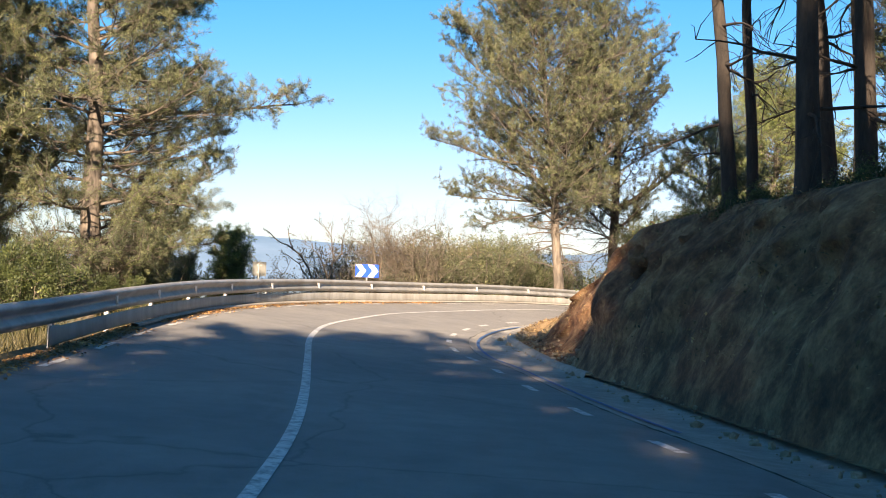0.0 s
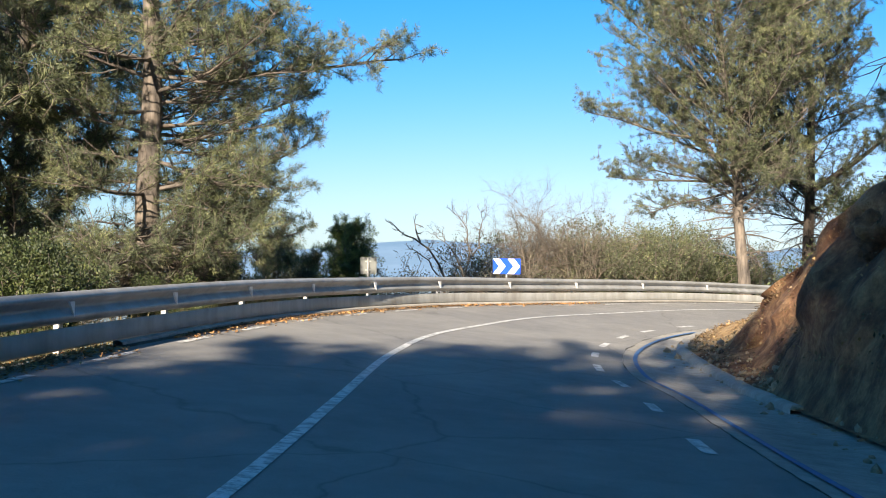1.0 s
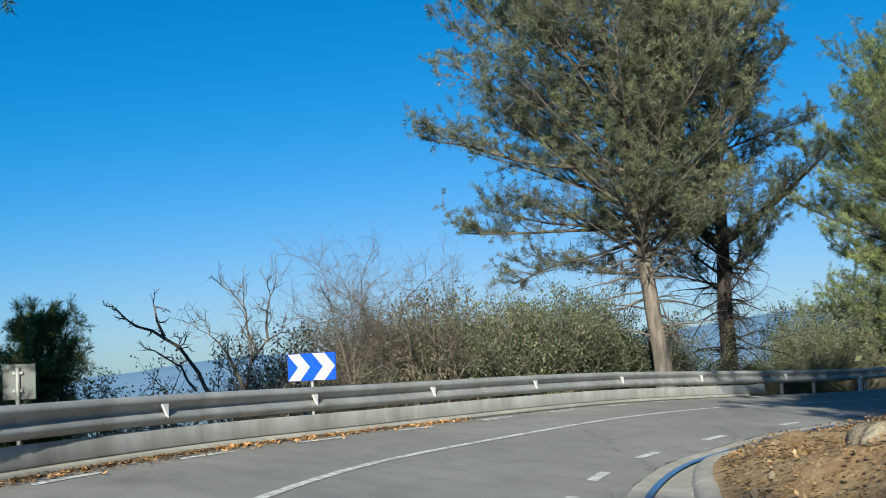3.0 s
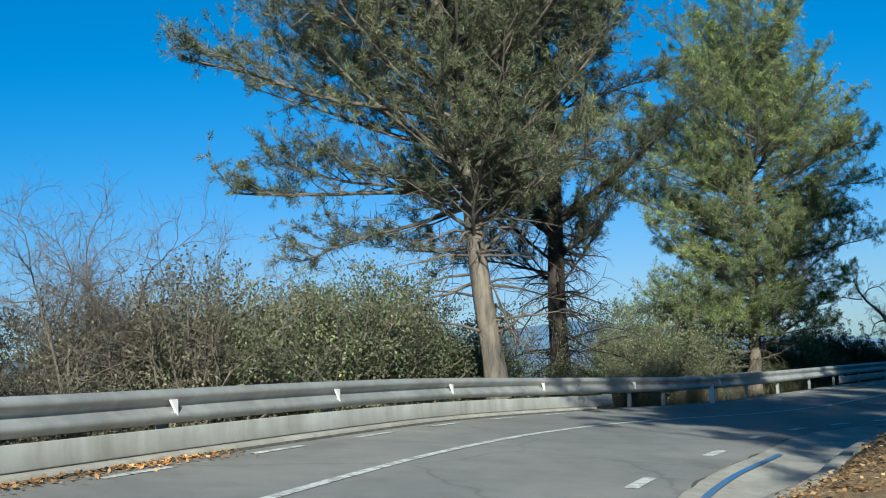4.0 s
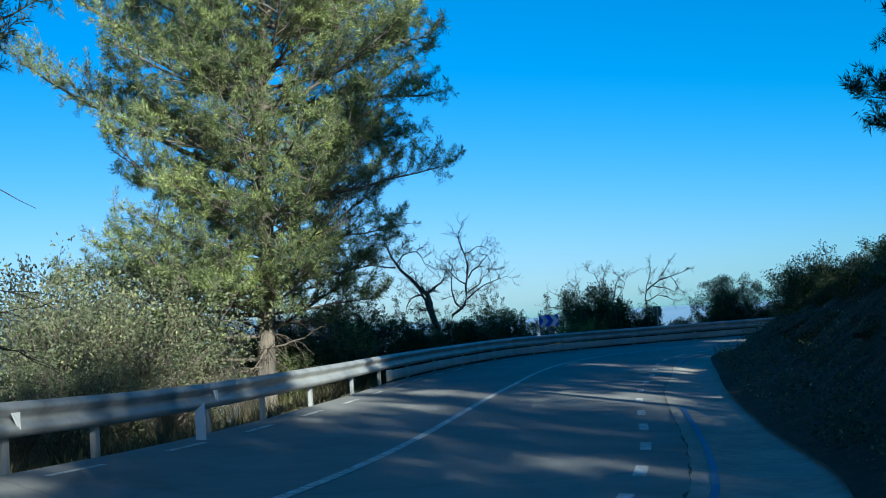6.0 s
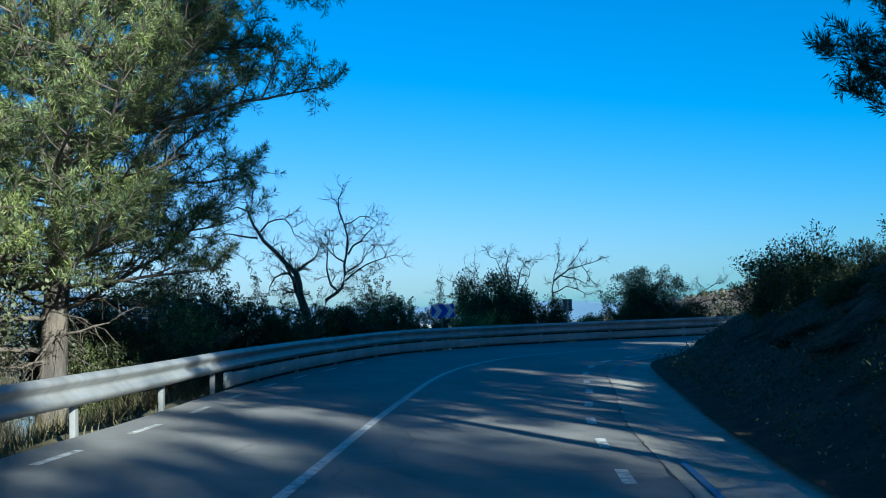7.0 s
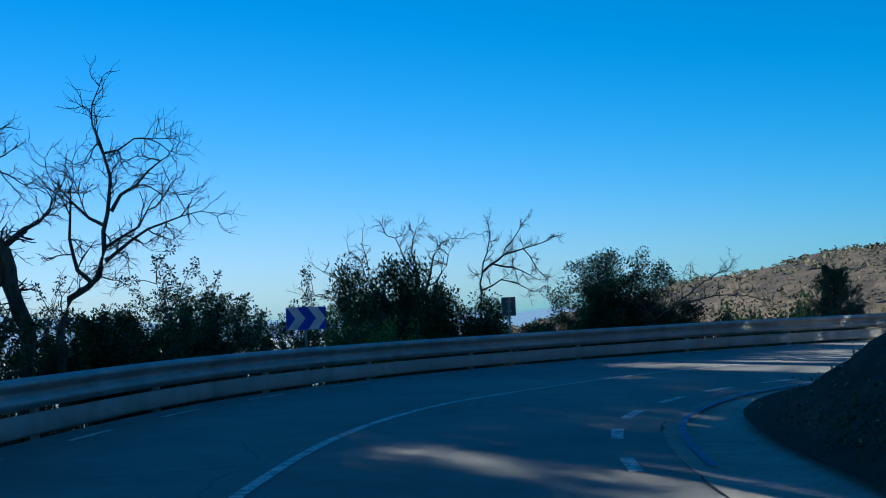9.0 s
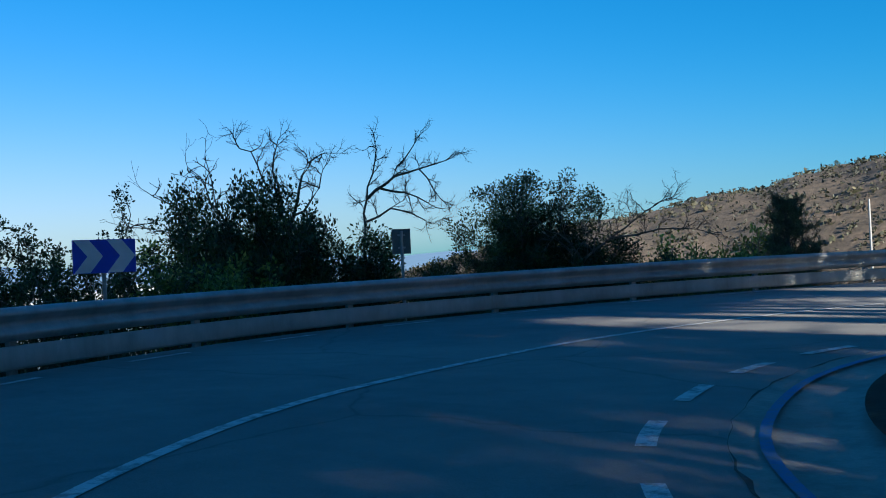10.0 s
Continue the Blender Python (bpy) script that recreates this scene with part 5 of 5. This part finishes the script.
R4 = np.random.default_rng(44)
DRYLEAF = foliage("dry_leaves", (0.12, 0.065, 0.03), (0.27, 0.16, 0.08), (0.45, 0.33, 0.2), 0.15)
litter_object("leaf_litter", on_bank(33, 58, 3.4, 22000, R4) + R4.normal(size=(22000, 3)) * np.array((0.02, 0.02, 0.03)), 0.042, DRYLEAF, "dry brown leaves and bark lying on the mound", "leaf litter", R4)


ORANGE = foliage("pine_litter", (0.16, 0.075, 0.03), (0.36, 0.19, 0.085), (0.52, 0.34, 0.18), 0.1)


def verge_litter():
    s = R4.uniform(S_START + 8, S_START + 46, 17000)
    keep = np.array([noise.noise((v * 0.35, 2.0, 0)) for v in s]) > -0.4
    s = s[keep]
    q, _ = curve_at(RAIL_LINE, s)
    q2, _ = curve_at(RAIL_LINE, s + 0.1)
    t = (q2 - q) / 0.1
    d = np.abs(R4.normal(size=len(s))) * 0.17 + 0.03
    p = q + np.stack([t[:, 1], -t[:, 0]], 1) * d[:, None]
    pts = np.column_stack([p, road_z(p[:, 0], p[:, 1]) + 0.015 + R4.random(len(s)) * 0.02])
    litter_object("pine_litter", pts, 0.045, ORANGE, "orange-brown pine litter along the edge of the asphalt", "leaf litter", R4)


verge_litter()


def grass_band(name, s_range, d_range, n, height, mat, label):
    """Dry grass and twigs behind the rail."""
    s = R4.uniform(*s_range, n)
    d = -R4.uniform(*d_range, n)
    q, _ = curve_at(RAIL_LINE, s)
    q2, _ = curve_at(RAIL_LINE, s + 0.1)
    t = (q2 - q) / 0.1
    p = q + np.stack([t[:, 1], -t[:, 0]], 1) * d[:, None]
    base = np.column_stack([p, ground_z(p[:, 0], p[:, 1]) - 0.05])
    k = 5
    m = n * k
    b = np.repeat(base, k, 0) + R4.normal(size=(m, 3)) * np.array((0.08, 0.08, 0))
    way = R4.normal(size=(m, 3)) * 0.4 + np.array((0, 0, 1))
    way /= np.linalg.norm(way, axis=1)[:, None]
    side = np.cross(way, R4.normal(size=(m, 3)))
    side /= np.linalg.norm(side, axis=1)[:, None]
    L = (height * R4.uniform(0.4, 1.3, m))[:, None]
    v = np.stack([b - side * 0.008, b + side * 0.008, b + way * L + R4.normal(size=(m, 3)) * 0.03], 1)
    ob = part(name, v.reshape(-1, 3), np.arange(m * 3).reshape(-1, 3), mat, smooth_shade=False)
    tagged(ob, label, "grass", kind="stuff")


grass_band("dry_grass", (S_START + 6, S_START + 130), (0.4, 3.5), 9000, 0.4, TUFT, "dry grass and twigs behind the guard rail")


def rock(x, y, z, size, seed, label, mat=ROCK):
    bm = bmesh.new()
    bmesh.ops.create_icosphere(bm, subdivisions=4, radius=1.0)
    for v in bm.verts:
        n = noise.fractal(v.co * 1.3 + Vector((seed, 0, 0)), 1.0, 2.0, 4)
        c = noise.cell(v.co * 2.1 + Vector((seed, 5, 0)))
        v.co *= 0.85 + 0.38 * n + 0.10 * c
        v.co = Vector((v.co.x * size[0], v.co.y * size[1], v.co.z * size[2]))
    verts, faces = [tuple(v.co) for v in bm.verts], [[v.index for v in f.verts] for f in bm.faces]
    bm.free()
    ob = part("rock", verts, faces, mat)
    ob.matrix_world = pose(x, y, z, 0, 0, seed * 40)
    tagged(ob, label, "rock")


for k, (x, y, dz, size) in enumerate(((3.55, 27.7, 0.38, (0.72, 0.78, 0.72)), (5.9, 34.2, 0.10, (0.40, 0.55, 0.42)), (6.9, 35.2, 0.2, (0.6, 0.5, 0.5)), (7.8, 36.6, 0.25, (0.5, 0.5, 0.4)))):
    rock(x, y, float(road_z(np.array([x]), np.array([y]))[0]) + dz, size, k + 1.5, "weathered pale brown boulder on the mound")

litter_object("bank_litter", np.concatenate([on_bank(0, 33, 3.2, 9000, R4), on_bank(58, 100, 3.2, 3000, R4)]) + R4.normal(size=(12000, 3)) * np.array((0.04, 0.04, 0.05)), 0.045, DRYLEAF, "dry leaves and twigs caught on the earth bank", "leaf litter", R4, 0.8)


def foot_stones():
    """Clods and stones that have rolled off the bank into the gutter."""
    rng = np.random.default_rng(71)
    fs, _ = along(FOOT_LINE[:, 0], FOOT_LINE[:, 1])
    t = np.gradient(FOOT_LINE, axis=0)
    t /= np.linalg.norm(t, axis=1)[:, None]
    idx = np.where((fs > S_START + 2) & (fs < S_START + 38))[0]
    bm = bmesh.new()
    bmesh.ops.create_icosphere(bm, subdivisions=1, radius=1.0)
    bm.verts.index_update()
    base = np.array([tuple(v.co) for v in bm.verts])
    faces = np.array([[v.index for v in f.verts] for f in bm.faces])
    bm.free()
    bag = Bag()
    for _ in range(1100):
        i = rng.choice(idx)
        e = rng.normal() * 0.22 + 0.08
        p = FOOT_LINE[i] + np.array((t[i, 1], -t[i, 0])) * e
        size = 0.012 + 0.055 * rng.random() ** 4
        z = ROAD_Z[i] + (0.01 if e < -0.05 else 0.09 + max(0.0, e) * 0.6)
        shape = base * (size * rng.uniform(0.6, 1.3, (len(base), 1))) * rng.uniform(0.6, 1.3, 3)
        bag.add(shape + np.array((p[0], p[1], z)), faces)
    tagged(part("fallen_stones", *bag.out(), ROCK, smooth_shade=False), "clods and small stones fallen from the bank", "stones", kind="stuff")


ROAD_Z = road_z(FOOT_LINE[:, 0], FOOT_LINE[:, 1])
foot_stones()
for k, (x, y, size) in enumerate(((3.5, 19.4, (0.3, 0.4, 0.35)), (3.9, 17.0, (0.35, 0.3, 0.3)))):
    s, d = along(np.array([x]), np.array([y]))
    h = float(bank_profile(s, np.clip(d - np.interp(s, foot_s, foot_d), 0, None))[0])
    rock(x, y, float(road_z(np.array([x]), np.array([y]))[0]) + h - 0.22, size, k + 21.5, "rough brown rock sticking out of the earth bank", BANK_EARTH)


def bank_plants():
    """Low scrub and seedlings that cover the wooded bank."""
    rng = np.random.default_rng(91)
    pts = on_bank(56, 84, 4.6, 320, rng) + np.array((0, 0, 0.12))
    v, f = leaf_cards(pts, 0.2 * rng.uniform(0.6, 1.4, 1)[0], 70, 0.034, rng, 0.5)
    tagged(part("bank_scrub", v, f, DARKLEAF, smooth_shade=False), "low dark scrub growing on the wooded bank", "scrub", kind="stuff")
    top = on_bank(2, 31, 4.2, 900, rng)
    top = top[top[:, 2] > 1.95] + np.array((0, 0, 0.05))
    v, f = leaf_cards(top, 0.17, 60, 0.035, rng, 0.6)
    tagged(part("bank_scrub", v, f, OLIVE, smooth_shade=False), "low grey-green scrub along the top of the earth bank", "scrub", kind="stuff")


bank_plants()
